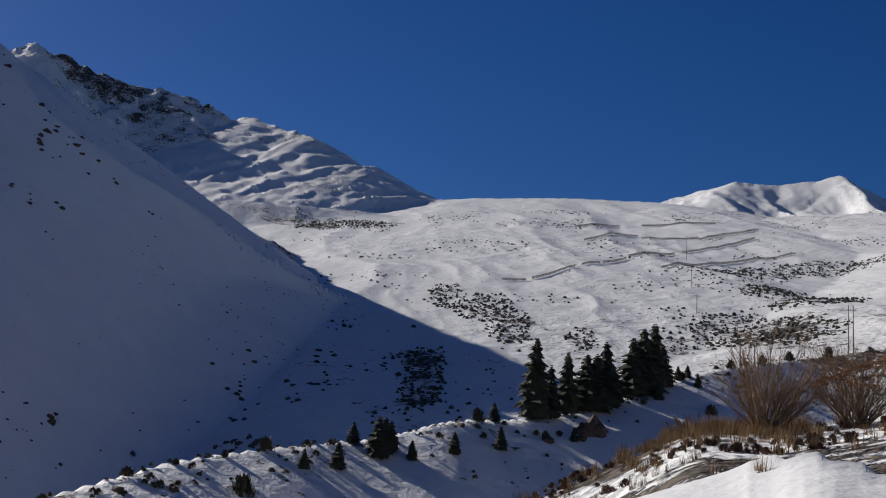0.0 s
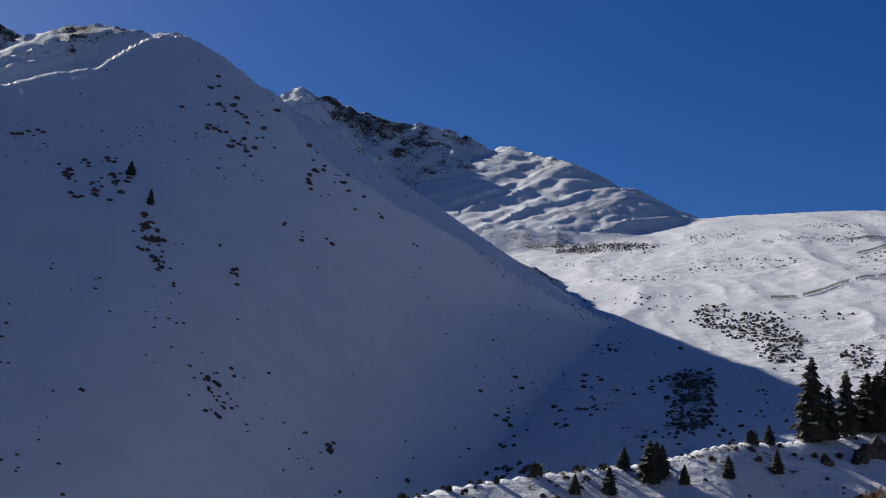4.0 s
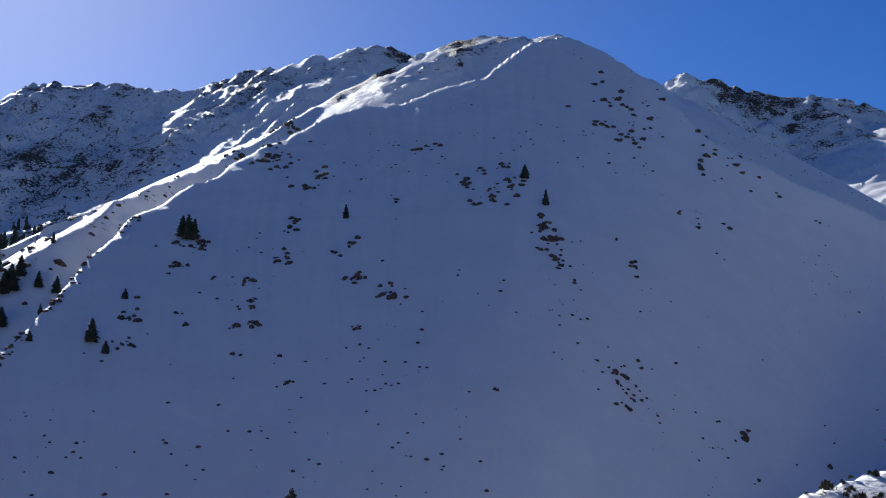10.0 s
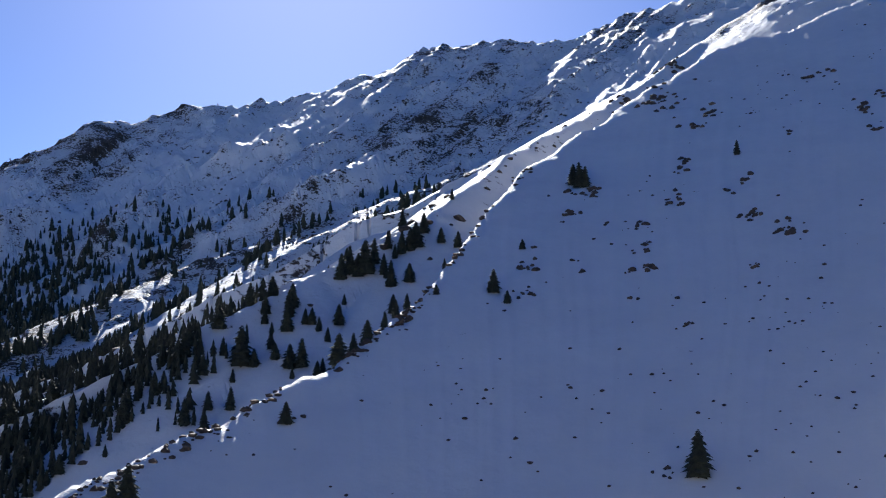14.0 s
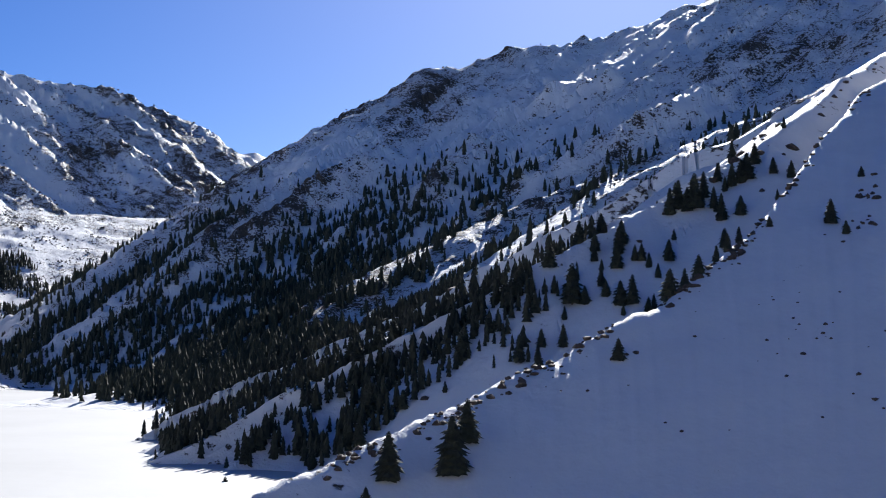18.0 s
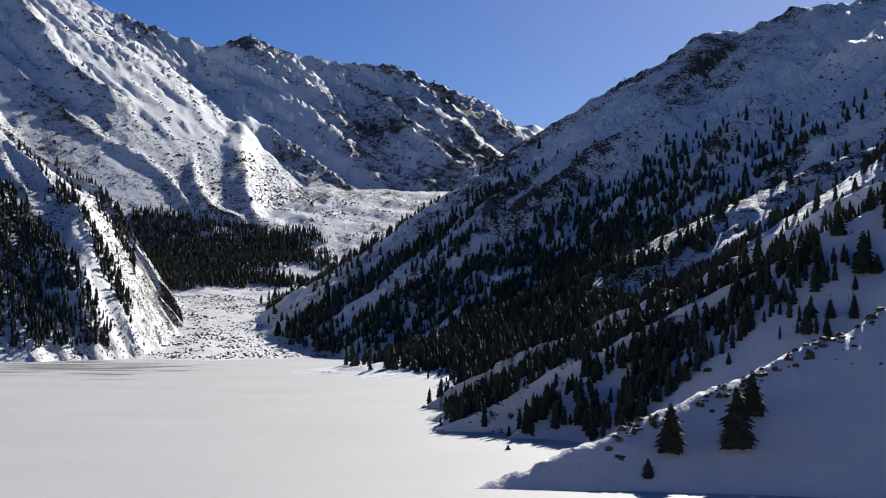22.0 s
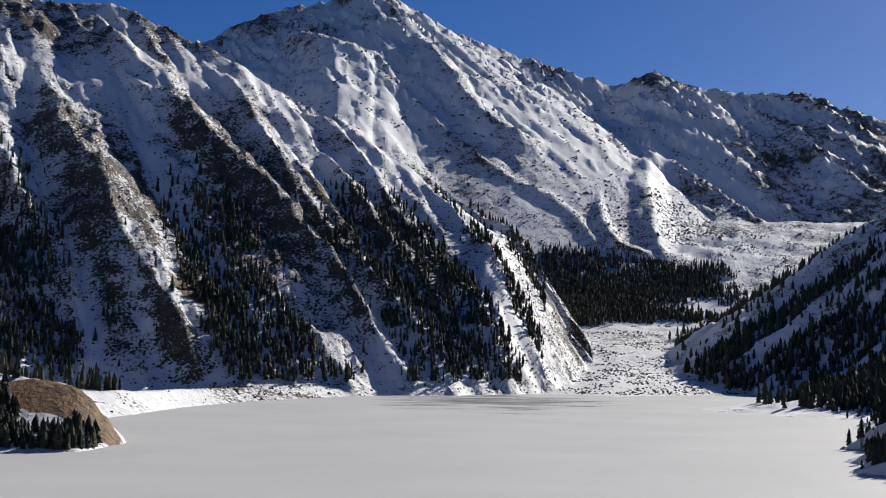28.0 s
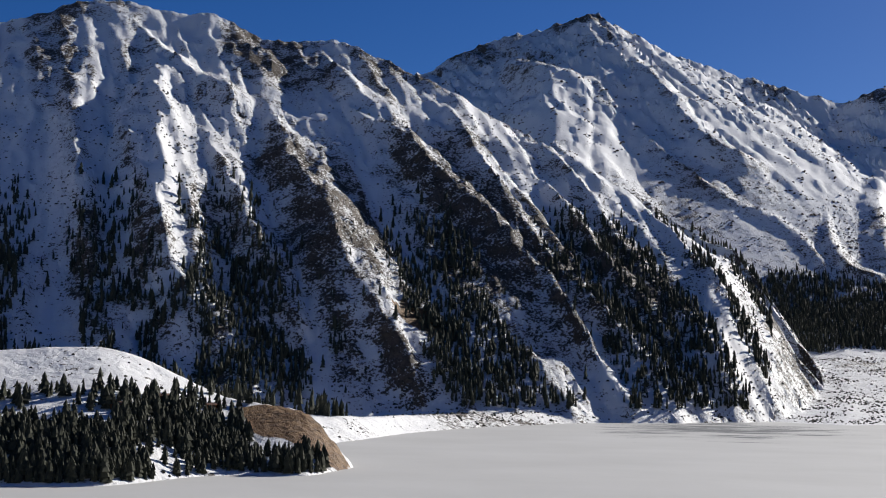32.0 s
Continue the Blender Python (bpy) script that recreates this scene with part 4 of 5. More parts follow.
cluster([(38.49, 819, 8, 8.9, 6), (36.75, 610, 10.8, 16.2, 14), (36.57, 898, 15.2, 11.4, 10), (40.31, 518, 6.6, 5.9, 8), (40.54, 499, 5.6, 2.3, 4), (41.28, 492, 1.7, 1.7, 2), (36.02, 531, 4.6, 6.8, 5), (36.24, 501, 3.6, 8.7, 4), (38.04, 482, 3, 2.7, 3), (37.67, 464, 4, 4.8, 5),
         (37.53, 448, 4.5, 2.5, 4), (38.44, 446, 1.5, 1.3, 2), (38.21, 429, 3, 1.9, 2), (36.58, 423, 1, 1.2, 1), (35.92, 412, 1.4, 2.8, 3), (36.37, 428, 0.7, 1, 1), (38.22, 416, 0.9, 0.9, 1), (33.11, 480, 3.4, 5, 5)])
cluster([(31.64, 464, 3.5, 10.9, 8), (33.07, 442, 2.6, 2, 3), (32.95, 431, 1.2, 1, 1), (33.27, 507, 2.7, 3, 3), (34.03, 498, 1.7, 2.3, 2), (31.98, 490, 1.4, 1.4, 1), (31.51, 542, 1.6, 4.6, 3), (34.86, 579, 3.4, 7.6, 4), (35.47, 568, 5.9, 4.7, 4), (39.92, 475, 1.6, 1.1, 1),
         (39.21, 468, 1.1, 1.1, 1), (40.36, 452, 2.8, 1.5, 2), (40.77, 460, 1.9, 1.3, 2), (42.89, 438, 3, 4.9, 4), (44.26, 432, 1.4, 1, 1), (43.94, 428, 1.2, 1.4, 1), (39.36, 486, 1.9, 1.1, 2), (41.9, 521, 1.8, 2.3, 1), (42.55, 461, 4.7, 9.4, 5)])
cluster([(30.19, 597, 7.1, 5.2, 5), (29.59, 580, 2.2, 2.9, 2), (28.33, 551, 3.1, 9.6, 7), (27.83, 564, 2.7, 4.2, 3), (27.17, 539, 4, 7.4, 6), (28, 529, 2.3, 3.3, 3), (26.28, 546, 3.4, 8.2, 5), (26.8, 566, 3.6, 3.6, 3), (25.02, 512, 4, 6.3, 8), (24.68, 501, 3.9, 8.6, 9),
         (24.26, 489, 2.2, 4.5, 5), (23.67, 476, 1.7, 2.3, 2), (21.77, 518, 1.3, 3.2, 2), (20.95, 505, 2.2, 4.4, 3), (24.69, 452, 1.1, 1.1, 1), (24.52, 428, 0.9, 1.5, 1), (21.7, 439, 2.9, 1.3, 2), (21.46, 433, 4.3, 1.5, 4), (21.29, 427, 3.5, 3, 5)])
cluster([(21.44, 419, 3.1, 1.5, 3), (20.67, 447, 1.6, 2.1, 2), (18.38, 423, 1.2, 1, 1), (27.97, 398, 1.2, 1.9, 1), (27.06, 400, 2.6, 0.9, 2), (22.17, 627, 5.9, 4.2, 4), (21.59, 619, 3.7, 5.8, 3), (20.77, 620, 4.6, 8.3, 4), (18.09, 623, 4, 7.3, 3), (17.41, 614, 1.6, 3.2, 1),
         (19.05, 569, 1.5, 3.6, 2), (17.52, 554, 3.4, 3.4, 2), (10.95, 530, 1.8, 1.8, 1), (5.56, 550, 4.6, 3.7, 3), (4.39, 550, 1.4, 1.8, 1), (9.34, 490, 4.4, 4, 4), (8.61, 480, 4.2, 6.9, 5), (10.63, 470, 1.5, 1.9, 1), (6.62, 530, 4, 2.7, 2)])
cluster([(7.54, 470, 3.7, 5.6, 3), (14.24, 470, 1.4, 1.4, 1), (10.13, 570, 2.4, 1.9, 1), (38.98, 399, 1.4, 1.4, 1), (39.95, 370, 0.8, 1, 1), (26.42, 343, 1.8, 1.8, 2), (24.38, 351, 1.8, 1.8, 1), (25.29, 344, 0.9, 1.2, 1), (26.05, 349, 1.5, 1.5, 1), (36.44, 349, 1.2, 1.2, 1),
         (37.04, 340, 2.9, 2.3, 3), (54.6, 348, 1.2, 1.2, 1), (55.43, 354, 2.3, 1.5, 2), (52.81, 364, 3.9, 2.5, 3)])
cluster([(22.53, 682, 5.5, 10, 2), (21.81, 656, 10.6, 10, 4), (20.45, 650, 6.8, 12, 4), (23.64, 642, 3.0, 4, 1), (18.03, 654, 5.3, 22, 3), (17.4, 646, 3.7, 6, 2), (16.39, 640, 8.2, 14, 4), (14.9, 640, 5.2, 6, 2), (13.31, 648, 6.0, 6, 2), (18.23, 574, 3.3, 8, 2), (17.23, 578, 5.4, 4, 2), (22.02, 678, 7.9, 8, 2), (19.84, 680, 7.9, 10, 2), (9.37, 554, 9.6, 10, 3), (8.58, 536, 7.5, 16, 3), (5.64, 616, 10.7, 22, 3), (7.53, 594, 10.3, 18, 2), (10.67, 518, 3.0, 4, 1), (6.48, 534, 9.3, 22, 3), (4.56, 538, 6.2, 22, 2), (2.68, 604, 4.2, 22, 3), (15.92, 456, 7.9, 10, 3), (13.12, 484, 11.2, 4, 2)])
big = boulder(*polar(-6.35, 326), 3.8, "large dark boulder capped with snow on the bank")
big.scale.z *= 1.3
for az, dist, size in [(-6.9, 329.5, 2.04), (-5.9, 320.5, 1.88), (-4.5, 312, 1.55), (7.2, 245, 0.935), (11.2, 229, 1.1), (13.5, 227, 0.866), (-0.8, 298.5, 1.19)]:
    boulder(*polar(az, dist), size, "dark rock half buried in snow on the bank")


def strewn(name, label, spots, patterns, material, category):
    """Many small pieces joined into one mesh; spots: rows of x, y, z, size."""
    vs, fs, base = [], [], 0
    rnd = random.Random(len(spots))
    for x, y, z, size in spots:
        v, f = patterns[rnd.randrange(len(patterns))]
        an = rnd.random() * 6.28
        c, s = math.cos(an) * size, math.sin(an) * size
        vs.append(np.stack([v[:, 0] * c - v[:, 1] * s + x, v[:, 0] * s + v[:, 1] * c + y, v[:, 2] * size + z], -1))
        fs.append(f + base)
        base += len(v)
    me = bpy.data.meshes.new(name)
    me.from_pydata(np.vstack(vs).tolist(), [], np.vstack(fs).tolist())
    me.materials.append(material)
    return tagged(new(name, me), label, category, kind="stuff")


def stone_pattern(seed):
    bm = bmesh.new()
    bmesh.ops.create_icosphere(bm, subdivisions=1, radius=1.0)
    for v in bm.verts:
        v.co = v.co * (1 + 0.5 * noise.noise(v.co * 1.3 + Vector((seed * 5.7, 0, 0))))
        v.co.z *= 0.62
    bm.verts.index_update()
    out = np.array([v.co[:] for v in bm.verts]), np.array([[v.index for v in f.verts] for f in bm.faces])
    bm.free()
    return out


STONES = [stone_pattern(k) for k in range(6)]


def slope_stones(x, y, z, which, bare):
    return belongs(which, "bowl", "shade_mountain") * np.clip(0.10 + 1.7 * fbm(x / 45, y / 45, 4, 601), 0.02, 1) * (z > 6)


def rim_stones(x, y, z, which, bare):
    return belongs(which, "lit_rim", "low_apron") * np.clip(0.3 + 1.5 * fbm(x / 30, y / 30, 3, 611), 0, 1)


def edge_of_bowl(az):
    tilt, rim = np.interp(az, BOWL_SLOPE[:, 0], BOWL_SLOPE[:, 1]), np.interp(az, RIM[:, 0], RIM[:, 1])
    return (EYE + tilt * BOWL_FOOT) / (tilt - np.tan(np.radians(rim)))


rim_rng = np.random.default_rng(15)
rim_az = rim_rng.uniform(42, 66, 520)
rim_az = rim_az[rim_rng.random(520) < np.interp(rim_az, (42, 51, 54, 66), (1, 1, 0.45, 0.3)) * np.clip(0.55 + 1.3 * fbm(rim_az / 1.2, rim_az * 0, 3, 91), 0, 1)]
rim_r = edge_of_bowl(rim_az) + rim_rng.uniform(-7, 1, len(rim_az))
rim_x, rim_y = -np.sin(np.radians(rim_az)) * rim_r, np.cos(np.radians(rim_az)) * rim_r
strewn("rim_scrub", "low dark scrub and stones along a snowy edge", np.stack([rim_x, rim_y, ground_height(rim_x, rim_y), rim_rng.uniform(0.4, 1.5, len(rim_az))], -1), STONES, M_ROCK, "scrub")
strewn("far_boulders", "dark boulders in clusters high on a shaded snow slope", FAR_STONES, STONES, M_ROCK, "boulders")
strewn("scattered_stones", "small dark stones strewn over a shaded snow slope", scatter(11, 7000, (2, 66), (320, 900), slope_stones, (0.25, 1.0)), STONES, M_ROCK, "stones")
strewn("rim_stones", "dark stones and scrub along a sunlit snowy rim", scatter(12, 1200, (34, 70), (340, 980), rim_stones, (0.4, 1.7)), STONES, M_ROCK, "stones")


# ---- junipers and dry scrub on the bank ----
def shrub_pattern(seed):
    rnd = random.Random(seed)
    v, f = [], []
    for k in range(60):
        an, up = rnd.random() * 6.283, rnd.random() ** 0.7
        c, s = math.cos(an), math.sin(an)
        q = math.sqrt(max(0, 1 - up * up)) * rnd.uniform(0.5, 1.0)
        x, y, z = c * q, s * q, up * 0.75
        w, h = rnd.uniform(0.12, 0.26), rnd.uniform(0.18, 0.42)
        b = len(v)
        v += [(x - s * w - c * 0.12, y + c * w - s * 0.12, z - 0.14), (x + s * w - c * 0.12, y - c * w - s * 0.12, z - 0.14), (x + c * 0.12, y + s * 0.12, z + h)]
        f.append((b, b + 1, b + 2))
    return np.array(v), np.array(f)


SHRUBS = [shrub_pattern(k) for k in range(5)]


def cushion(seed):
    """A low far bush: an uneven dome."""
    rnd = random.Random(seed)
    ring = [(math.cos(q) * rnd.uniform(0.7, 1.3), math.sin(q) * rnd.uniform(0.7, 1.3), -0.25) for q in (6.283 * j / 5 for j in range(5))]
    mid = [(p[0] * 0.75, p[1] * 0.75, rnd.uniform(0.3, 0.7)) for p in ring]
    v = ring + mid + [(rnd.uniform(-0.2, 0.2), rnd.uniform(-0.2, 0.2), rnd.uniform(0.7, 1.0))]
    f = []
    for j in range(5):
        n = (j + 1) % 5
        f += [(j, n, 5 + n), (j, 5 + n, 5 + j), (5 + j, 5 + n, 10)]
    return np.array(v), np.array(f)


CUSHIONS = [cushion(k) for k in range(6)]


def hill_scrub(x, y, z, which, bare):
    return belongs(which, "road_hill", "hill_shoulder", "valley") * np.clip(5.5 * patches(x, y, OUTCROPS) * (1 + fbm(x / 12, y / 12, 3, 722)) - 0.05 + 0.42 * fbm(x / 70, y / 70, 4, 721), 0, 0.9)


def rib_scrub(x, y, z, which, bare):
    return belongs(which, "ribbed_mountain", "lake_terrace", "delta") * np.clip(0.45 + 1.4 * fbm(x / 38, y / 38, 4, 731), 0, 0.9) * np.clip(1.7 - z / 330, 0, 1)


def wall_rocks(x, y, z, which, bare):
    lumps = fbm(x / 90, y / 90, 5, 771, ridged=True)
    return belongs(which, "head_wall") * np.clip(2.2 * (lumps - 0.28) + 0.9 * bare, 0, 0.8) * (z > 330)


def far_crags(x, y, z, which, bare):
    return belongs(which, "forest_ridge", "forest_apron", "low_apron", "lit_rim", "head_wall") * np.clip(0.05 + 1.5 * fbm(x / 70, y / 70, 4, 741), 0, 0.6)


strewn("hill_scrub", "patches of low dark juniper on a sunlit snowy hill", scatter(41, 60000, (-21, 7), (480, 1750), hill_scrub, (0.5, 1.7)), CUSHIONS, M_JUNIPER, "scrub")
strewn("rib_scrub", "low dark bushes in rows over steep rocky ribs", scatter(42, 38000, (77, 125), (1150, 2300), rib_scrub, (0.9, 2.4)), CUSHIONS, M_JUNIPER, "scrub")
def foot_scrub(x, y, z, which, bare):
    return belongs(which, "head_wall", "delta") * np.clip(0.25 + 1.6 * fbm(x / 60, y / 60, 4, 751), 0, 0.8) * np.clip((540 - z) / 160, 0, 1)


def moraine_scrub(x, y, z, which, bare):
    return belongs(which, "moraine", "lake_terrace") * np.clip(0.2 + 1.5 * fbm(x / 22, y / 22, 4, 761), 0, 0.8)


strewn("moraine_scrub", "small dark bushes dotting a snowy moraine", scatter(45, 7000, (88, 120), (420, 1700), moraine_scrub, (0.4, 1.3)), CUSHIONS, M_JUNIPER, "scrub")
strewn("foot_scrub", "low dark bushes strewn over scree at a mountain's foot", scatter(44, 26000, (74, 96), (2350, 3500), foot_scrub, (1.2, 3.0)), CUSHIONS, M_JUNIPER, "scrub")
strewn("wall_rocks", "dark rocks breaking through a high snowy mountain face", scatter(46, 15000, (70, 101), (2700, 4420), wall_rocks, (1.6, 5.5)), STONES, M_ROCK, "rocks")
strewn("slope_rocks", "dark rocks breaking through the snow of a steep slope", scatter(43, 16000, (38, 82), (500, 2350), far_crags, (1.0, 3.4)), STONES, M_ROCK, "rocks")


def bank_scrub(x, y, z, which, bare):
    r, az = np.hypot(x, y), np.degrees(np.arctan2(-x, y))
    rows = np.array(RIDGES["spruce_bank"]["rows"], float)
    top = np.interp(az, rows[:, 0], rows[:, 1])
    edge = np.exp(-np.abs(r - top) / 8) * np.clip((az + 12) / 8, 0.5, 1)
    return belongs(which, "spruce_bank") * np.clip(0.9 * edge + 0.95 * fbm(x / 14, y / 14, 3, 701) * np.clip((az + 6) / 10, 0.2, 1), 0, 1)


strewn("juniper_scrub", "low dark juniper scrub poking through the snow", scatter(21, 9000, (-24, 22), (180, 480), bank_scrub, (0.5, 1.7)), SHRUBS, M_JUNIPER, "scrub")


def shrub_mesh(seed):
    v, f = shrub_pattern(seed)
    more, g = shrub_pattern(seed + 90)
    me = bpy.data.meshes.new("juniper_bush")
    me.from_pydata(np.vstack([v, more * 0.85]).tolist(), [], np.vstack([f, g + len(v)]).tolist())
    me.materials.append(M_JUNIPER)
    return me


BUSHES = [shrub_mesh(k + 30) for k in range(4)]
for k, (az, dist, tall) in enumerate([(7.5, 254, 3.47), (8.3, 232, 4.52), (-1.5, 306, 3.72), (-4.44, 312.5, 2.6), (-11.4, 359.5, 3.86), (3.94, 271, 2.18), (-10.2, 384.5, 2.91), (-12.2, 409, 3.56), (-13.5, 424.5, 3.88), (-14.6, 439, 3.74), (-16.2, 458.5, 4.37), (-9.2, 372, 2.77), (11.2, 239.5, 1.52), (9.2, 247, 1.72)]):
    bush = new("juniper_bush", BUSHES[k % 4])
    x, y = polar(az, dist)
    bush.location, bush.scale, bush.rotation_euler = (x, y, ground_at(x, y) - 0.1), (tall * 0.55, tall * 0.55, tall * 0.85), (0, 0, k * 1.3)
    tagged(bush, "dark rounded juniper bush in the snow", "bush", "junipers on the bank")


# ---- leafless willows and dry grass on the near hummock ----
def tube(bm, pts, r0, r1, sides=4):
    """A thin tapering stem along the points."""
    rings = []
    for k, p in enumerate(pts):
        q = pts[min(k + 1, len(pts) - 1)] - pts[max(k - 1, 0)]
        rot = q.to_track_quat("Z", "Y")
        rad = r0 + (r1 - r0) * k / (len(pts) - 1)
        rings.append([bm.verts.new(p + rot @ Vector((math.cos(a) * rad, math.sin(a) * rad, 0))) for a in (6.283 * j / sides for j in range(sides))])
    for a, b in zip(rings[:-1], rings[1:]):
        for j in range(sides):
            bm.faces.new((a[j], a[(j + 1) % sides], b[(j + 1) % sides], b[j]))


def stem_points(rnd, start, way, length, steps, wander, lift):
    p, d = Vector(start), Vector(way).normalized()
    out = [p.copy()]
    for k in range(steps):
        d = (d + Vector((rnd.uniform(-1, 1), rnd.uniform(-1, 1), rnd.uniform(-1, 1))) * wander + Vector((0, 0, lift))).normalized()
        p = p + d * (length / steps)
        out.append(p.copy())
    return out


def willow(az, dist, tall, stems, seed, label):
    rnd = random.Random(seed)
    root = new("willow_bush")
    x, y = polar(az, dist)
    root.location = (x, y, ground_at(x, y) - 0.05)
    twigs = bmesh.new()
    for k in range(stems):
        an, tilt = rnd.random() * 6.283, rnd.uniform(0.1, 0.95)
        way = (math.cos(an) * tilt * 1.5, math.sin(an) * tilt * 1.5, 1)
        ln = tall * rnd.uniform(0.7, 1.1) * (1 - 0.25 * tilt)
        pts = stem_points(rnd, (rnd.uniform(-0.25, 0.25), rnd.uniform(-0.25, 0.25), -0.1), way, ln, 6, 0.12, 0.03)
        bm = bmesh.new()
        tube(bm, pts, 0.028, 0.006)
        part("stem", bm, M_TWIG, root)
        for j in range(12):
            s = rnd.randrange(2, 6)
            side = (pts[s] - pts[s - 1]).normalized() + Vector((rnd.uniform(-1, 1), rnd.uniform(-1, 1), rnd.uniform(-0.3, 0.6))) * 0.8
            sub = stem_points(rnd, pts[s], side, ln * rnd.uniform(0.18, 0.42), 4, 0.16, 0.05)
            tube(twigs, sub, 0.008, 0.003, 3)
            for q in range(3):
                fork = stem_points(rnd, sub[rnd.randrange(1, 4)], side + Vector((rnd.uniform(-1, 1), rnd.uniform(-1, 1), rnd.uniform(-0.2, 0.8))) * 0.7, ln * rnd.uniform(0.08, 0.2), 2, 0.15, 0.05)
                tube(twigs, fork, 0.005, 0.002, 3)
    part("branchwork", twigs, M_TWIG, root)
    return tagged(root, label, "bush", "willows")


willow(-13.7, 44.5, 3.3, 60, 1, "leafless brown willow bush on a snowy hummock")
second = willow(-17.3, 43, 2.8, 56, 2, "leafless willow bush with a few withered orange leaves")
willow(-20.5, 44, 2.6, 30, 3, "leafless brown willow bush on a snowy hummock")
willow(-10.6, 44.5, 1.0, 20, 4, "low brown willow shrub at a hummock's edge")


def withered_spray(parent, start, end, seed):
    """A branch that keeps its withered orange leaves."""
    rnd = random.Random(seed)
    bm = bmesh.new()
    a, b = Vector(start), Vector(end)
    tube(bm, [a.lerp(b, q) + Vector((0, 0, 0.12 * math.sin(q * 3))) for q in (0, 0.25, 0.5, 0.75, 1)], 0.02, 0.008)
    for k in range(420):
        q = rnd.random()
        c = a.lerp(b, q) + Vector((rnd.gauss(0, 0.1), rnd.gauss(0, 0.1), rnd.gauss(0, 0.1) + 0.12 * math.sin(q * 3)))
        u, v = Vector((rnd.uniform(-1, 1), rnd.uniform(-1, 1), rnd.uniform(-1, 1))) * 0.05, Vector((rnd.uniform(-1, 1), rnd.uniform(-1, 1), rnd.uniform(-1, 1))) * 0.03
        vs = [bm.verts.new(w) for w in (c - u, c + v, c + u, c - v)]
        bm.faces.new(vs)
    part("withered_branch", bm, M_RUST_LEAF, parent, "branch with withered orange leaves")


withered_spray(second, (-1.6, -0.6, 1.2), (1.5, -0.8, 2.3), 5)
withered_spray(second, (-1.2, -0.6, 1.5), (1.9, -0.9, 0.75), 6)


def grass_pattern(seed):
    rnd = random.Random(seed)
    v, f = [], []
    for k in range(26):
        an, lean = rnd.random() * 6.283, rnd.uniform(0.1, 0.7)
        bx, by = rnd.uniform(-0.3, 0.3), rnd.uniform(-0.3, 0.3)
        c, s = math.cos(an), math.sin(an)
        h = rnd.uniform(0.5, 1.1)
        b = len(v)
        v += [(bx - s * 0.025, by + c * 0.025, -0.1), (bx + s * 0.025, by - c * 0.025, -0.1), (bx + c * lean * h, by + s * lean * h, h)]
        f.append((b, b + 1, b + 2))
    return np.array(v), np.array(f)


TUFTS = [grass_pattern(k) for k in range(6)]


def hummock_grass(x, y, z, which, bare):
    az, r = np.degrees(np.arctan2(-x, y)), np.hypot(x, y)
    band = np.exp(-((r - (46.0 + 0.9 * (az + 12.5))) / 3.6) ** 2) * np.clip((-4.0 - az) / 3.5, 0, 1) * np.clip((az + 15.5) / 1.5, 0, 1)
    return belongs(which, "bush_hummock") * np.clip(band * (0.7 + 1.2 * fbm(x / 2.2, y / 2.2, 3, 801)) + 0.05 * bare, 0, 1)


strewn("dry_grass", "tufts of dry orange-brown grass on a snowy hummock", scatter(31, 15000, (-22, 0), (34, 56), hummock_grass, (0.25, 0.7)), TUFTS, M_STRAW, "grass")
strewn("hummock_scrub", "low dark reddish scrub along the hummock's edge", scatter(32, 2200, (-24, 2), (36, 58), lambda x, y, z, which, bare: belongs(which, "bush_hummock") * np.clip(0.12 + 1.6 * fbm(x / 3, y / 3, 3, 811), 0, 0.7), (0.08, 0.3)), SHRUBS, M_SCRUB, "scrub")
tuft = grass_pattern(77)
me = bpy.data.meshes.new("grass_tuft")
me.from_pydata(tuft[0].tolist(), [], tuft[1].tolist())
me.materials.append(M_STRAW)
for az, dist, size in [(-13.6, 19.5, 0.3), (-13.4, 19.8, 0.22), (-11.6, 30, 0.4)]:
    ob = new("grass_tuft", me)
    x, y = polar(az, dist)
    ob.location, ob.scale = (x, y, ground_at(x, y)), (size, size, size)
    tagged(ob, "small tuft of dry straw-coloured grass in snow", "grass", "grass tufts")


# ---- snow fences across the far hill ----
def box(bm, centre, size, turn=0.0):
    bmesh.ops.create_cube(bm, size=1.0, matrix=Matrix.Translation(centre) @ Matrix.Rotation(turn, 4, "Z") @ Matrix.Diagonal((*size, 1)))


post = bmesh.new()
box(post, (0, 0, 1.1), (0.3, 0.3, 2.8))
POST = bpy.data.meshes.new("post")
post.to_mesh(POST)
post.free()
POST.materials.append(M_FENCE)


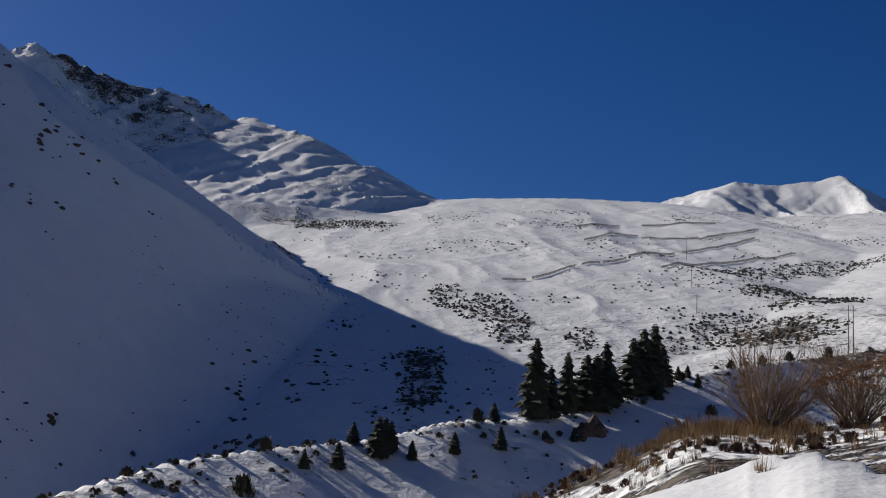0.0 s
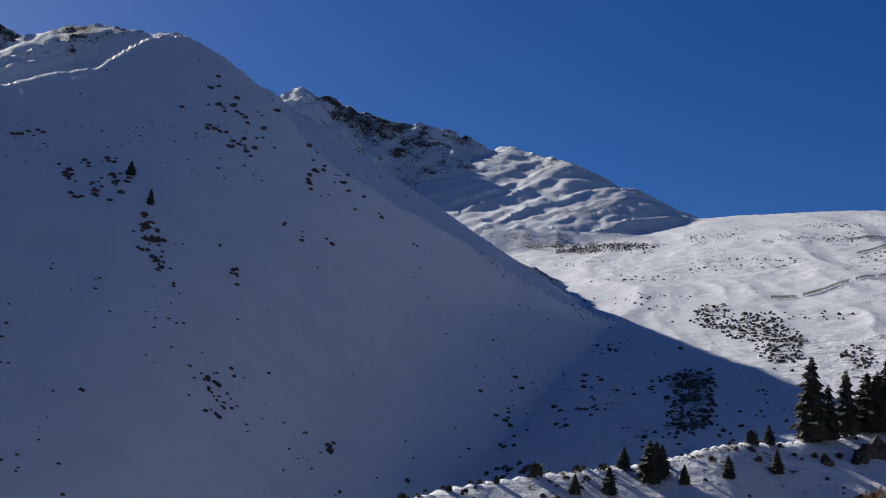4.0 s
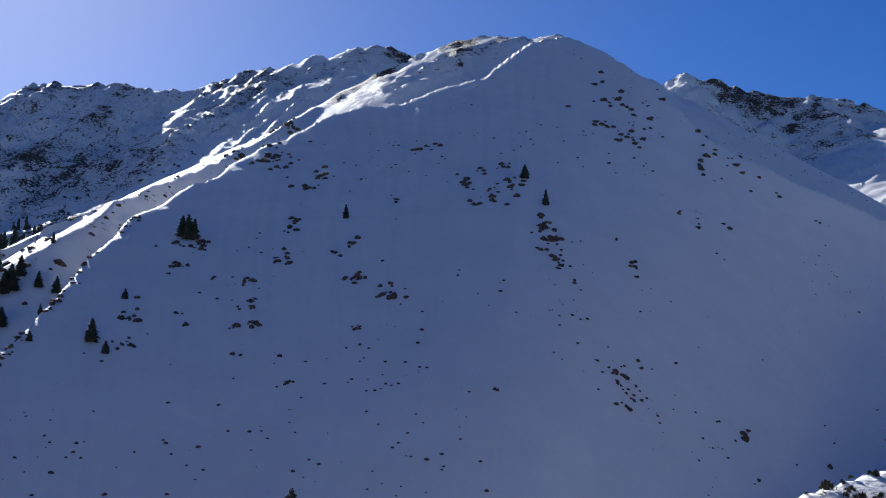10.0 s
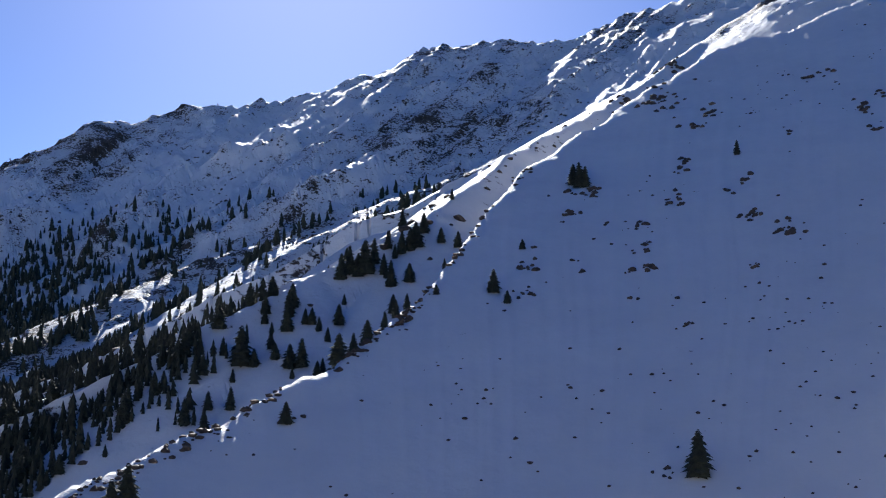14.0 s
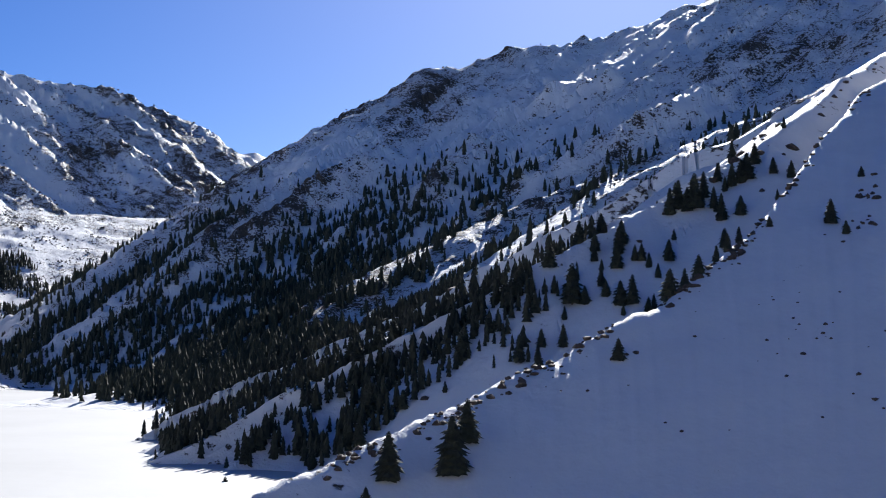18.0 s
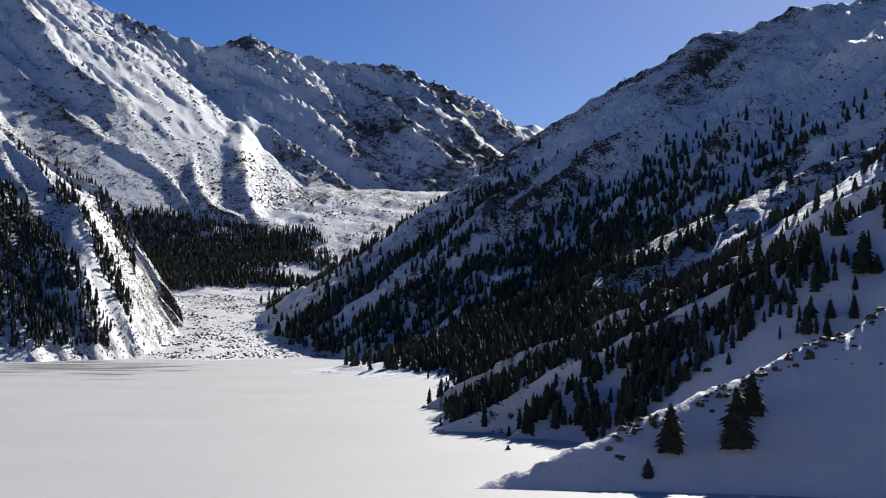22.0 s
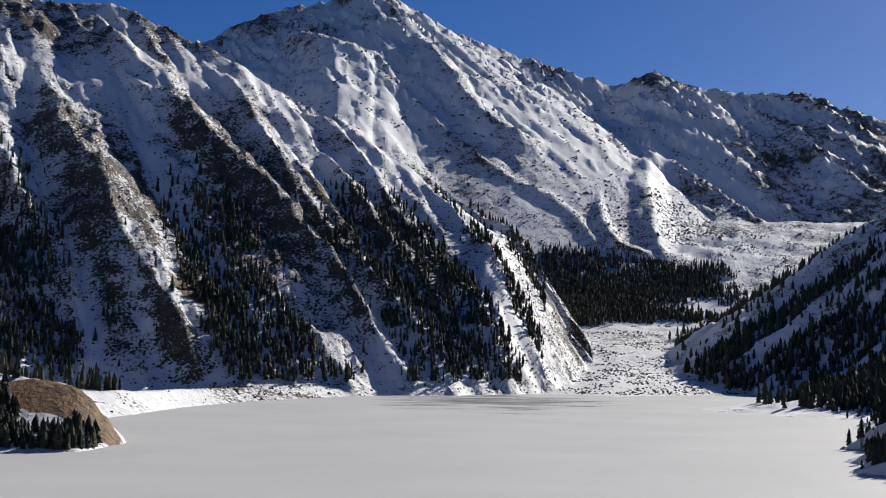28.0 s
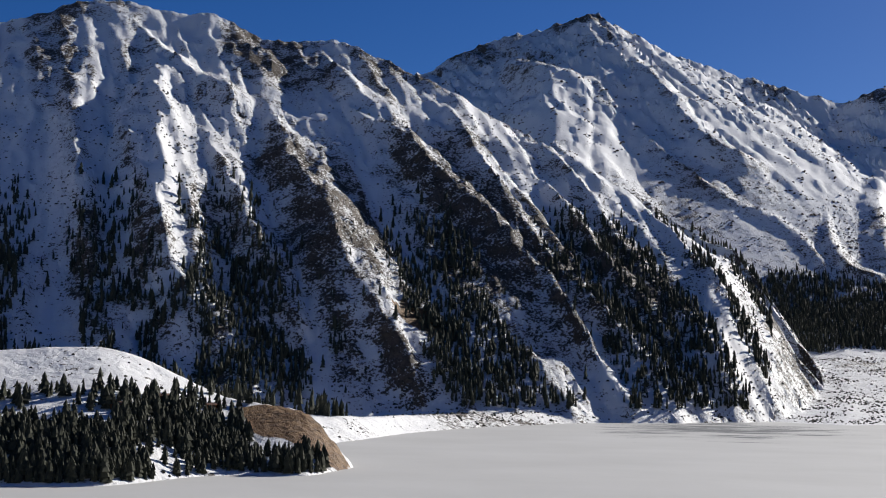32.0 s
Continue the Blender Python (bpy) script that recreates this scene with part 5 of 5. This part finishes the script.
def snow_fence(rows):
    pts = [Vector((*polar(*q), 0)) for q in rows]
    line = []
    for a, b in zip(pts[:-1], pts[1:]):
        n = max(2, int((b - a).length / 8))
        line += [a.lerp(b, k / n) for k in range(n)]
    line.append(pts[-1])
    for p in line:
        p.z = ground_at(p.x, p.y)
    root = new("snow_fence")
    root.location = line[0]
    for k, p in enumerate(line):
        ob = new("post", POST)
        ob.parent, ob.location = root, p - line[0]
    for h in (0.5, 1.0, 1.5, 2.0):      # four rows of boards, each nailed on end to end
        rail = bmesh.new()
        for a, b in zip(line[:-1], line[1:]):
            q0, q1 = a - line[0] + Vector((0, 0, h)), b - line[0] + Vector((0, 0, h))
            vs = [rail.verts.new(v) for v in (q0, q1, q1 + Vector((0, 0, 0.34)), q0 + Vector((0, 0, 0.34)))]
            up = [rail.verts.new(v.co + Vector((0.05, 0.1, 0))) for v in vs]
            rail.faces.new(vs), rail.faces.new(up[::-1])
            for j in range(4):
                rail.faces.new((vs[j], up[j], up[(j + 1) % 4], vs[(j + 1) % 4]))
        bmesh.ops.remove_doubles(rail, verts=rail.verts, dist=0.001)
        part("board", rail, M_FENCE, root)
    tagged(root, "long weathered wooden snow fence across a white hillside", "fence", "snow fences")


for rows in ([(-5.4, 1455), (-7.33, 1520)], [(-8.29, 1520), (-9.86, 1525), (-11.49, 1530)], [(-5.83, 1270), (-7.0, 1335), (-8.17, 1380)], [(-8.35, 1345), (-10.89, 1345), (-13.3, 1445)], [(-10.09, 1200), (-11.43, 1255), (-13.16, 1345)], [(-7.78, 1110), (-9.75, 1174)],
             [(-6.69, 1054), (-7.67, 1094)], [(-9.22, 1026), (-10.91, 1084), (-13.04, 1160), (-14.68, 1186)], [(-2.29, 936), (-3.33, 940)], [(-3.6, 946), (-5.46, 1010)], [(-5.76, 1026), (-6.53, 1042)]):
    snow_fence(rows)


# ---- power poles ----
def power_pole(az, dist, tall, legs=1):
    root = new("power_pole")
    x, y = polar(az, dist)
    root.location, root.rotation_euler = (x, y, ground_at(x, y) - 0.3), (0, 0, radians(az + 8))
    for k in range(legs):
        bm = bmesh.new()
        off = (k - (legs - 1) / 2) * 1.6
        bmesh.ops.create_cone(bm, cap_ends=True, segments=8, radius1=0.22, radius2=0.14, depth=tall, matrix=Matrix.Translation((off, 0, tall / 2)))
        part("pole", bm, M_WOOD, root)
    bm = bmesh.new()
    box(bm, (0, 0.05, tall * 0.9), (2.6 + legs * 0.6, 0.16, 0.2))
    part("crossarm", bm, M_WOOD, root)
    for off in (-1.2, 0, 1.2):
        bm = bmesh.new()
        bmesh.ops.create_cone(bm, cap_ends=True, segments=8, radius1=0.07, radius2=0.05, depth=0.4, matrix=Matrix.Translation((off, 0.05, tall * 0.9 + 0.3)))
        part("insulator", bm, M_GLASS, root)
    return tagged(root, "weathered wooden power pole with a crossarm on snow", "pole", "power poles")


power_pole(-17.1, 467, 17.1, 2)
for az, dist, tall in [(-12.59, 414, 8.4), (-13.18, 421, 7.3), (-10.27, 1124, 22), (-10.49, 892, 15), (-10.74, 782, 12), (-12.47, 672, 10)]:
    power_pole(az, dist, tall)


# ---- huts on the moraine ----
def hut(az, dist, wide, deep, tall):
    root = new("hut")
    x, y = polar(az, dist)
    root.location, root.rotation_euler = (x, y, ground_at(x, y) - 0.3), (0, 0, radians(az + 12))
    t = 0.2
    for size, at in (((wide, t, tall), (0, -deep / 2, tall / 2)), ((wide, t, tall), (0, deep / 2, tall / 2)), ((t, deep - t, tall), (-wide / 2 + t / 2, 0, tall / 2)), ((t, deep - t, tall), (wide / 2 - t / 2, 0, tall / 2))):
        bm = bmesh.new()
        box(bm, at, size)
        part("wall", bm, M_RUST_LEAF, root)
    for side in (-1, 1):
        bm = bmesh.new()
        half = deep / 2 + 0.5
        bmesh.ops.create_cube(bm, size=1.0, matrix=Matrix.Translation((0, side * half / 2, tall + 0.45)) @ Matrix.Rotation(-side * math.atan2(0.9, half), 4, "X") @ Matrix.Diagonal((wide + 0.8, math.hypot(half, 0.9), 0.14, 1)))
        part("roof", bm, M_ROOF, root, "snow-covered roof slope")
    bm = bmesh.new()
    box(bm, (wide * 0.25, -deep / 2 - t / 2 - 0.02, 1.0), (0.9, 0.06, 2.0))
    part("door", bm, M_WOOD, root, "weathered plank door")
    for off in (-0.3, -0.02):
        bm = bmesh.new()
        box(bm, (wide * off, -deep / 2 - t / 2 - 0.02, tall * 0.58), (0.9, 0.06, 0.8))
        part("window", bm, M_GLASS, root, "dark window pane")
    return tagged(root, "small brown hut with a snowy roof on the moraine", "hut", "huts")


hut(112.0, 585, 7.5, 4.5, 2.5)
hut(113.8, 556, 5, 4, 2.3)
hut(109.85, 600, 4, 3.5, 2.2)
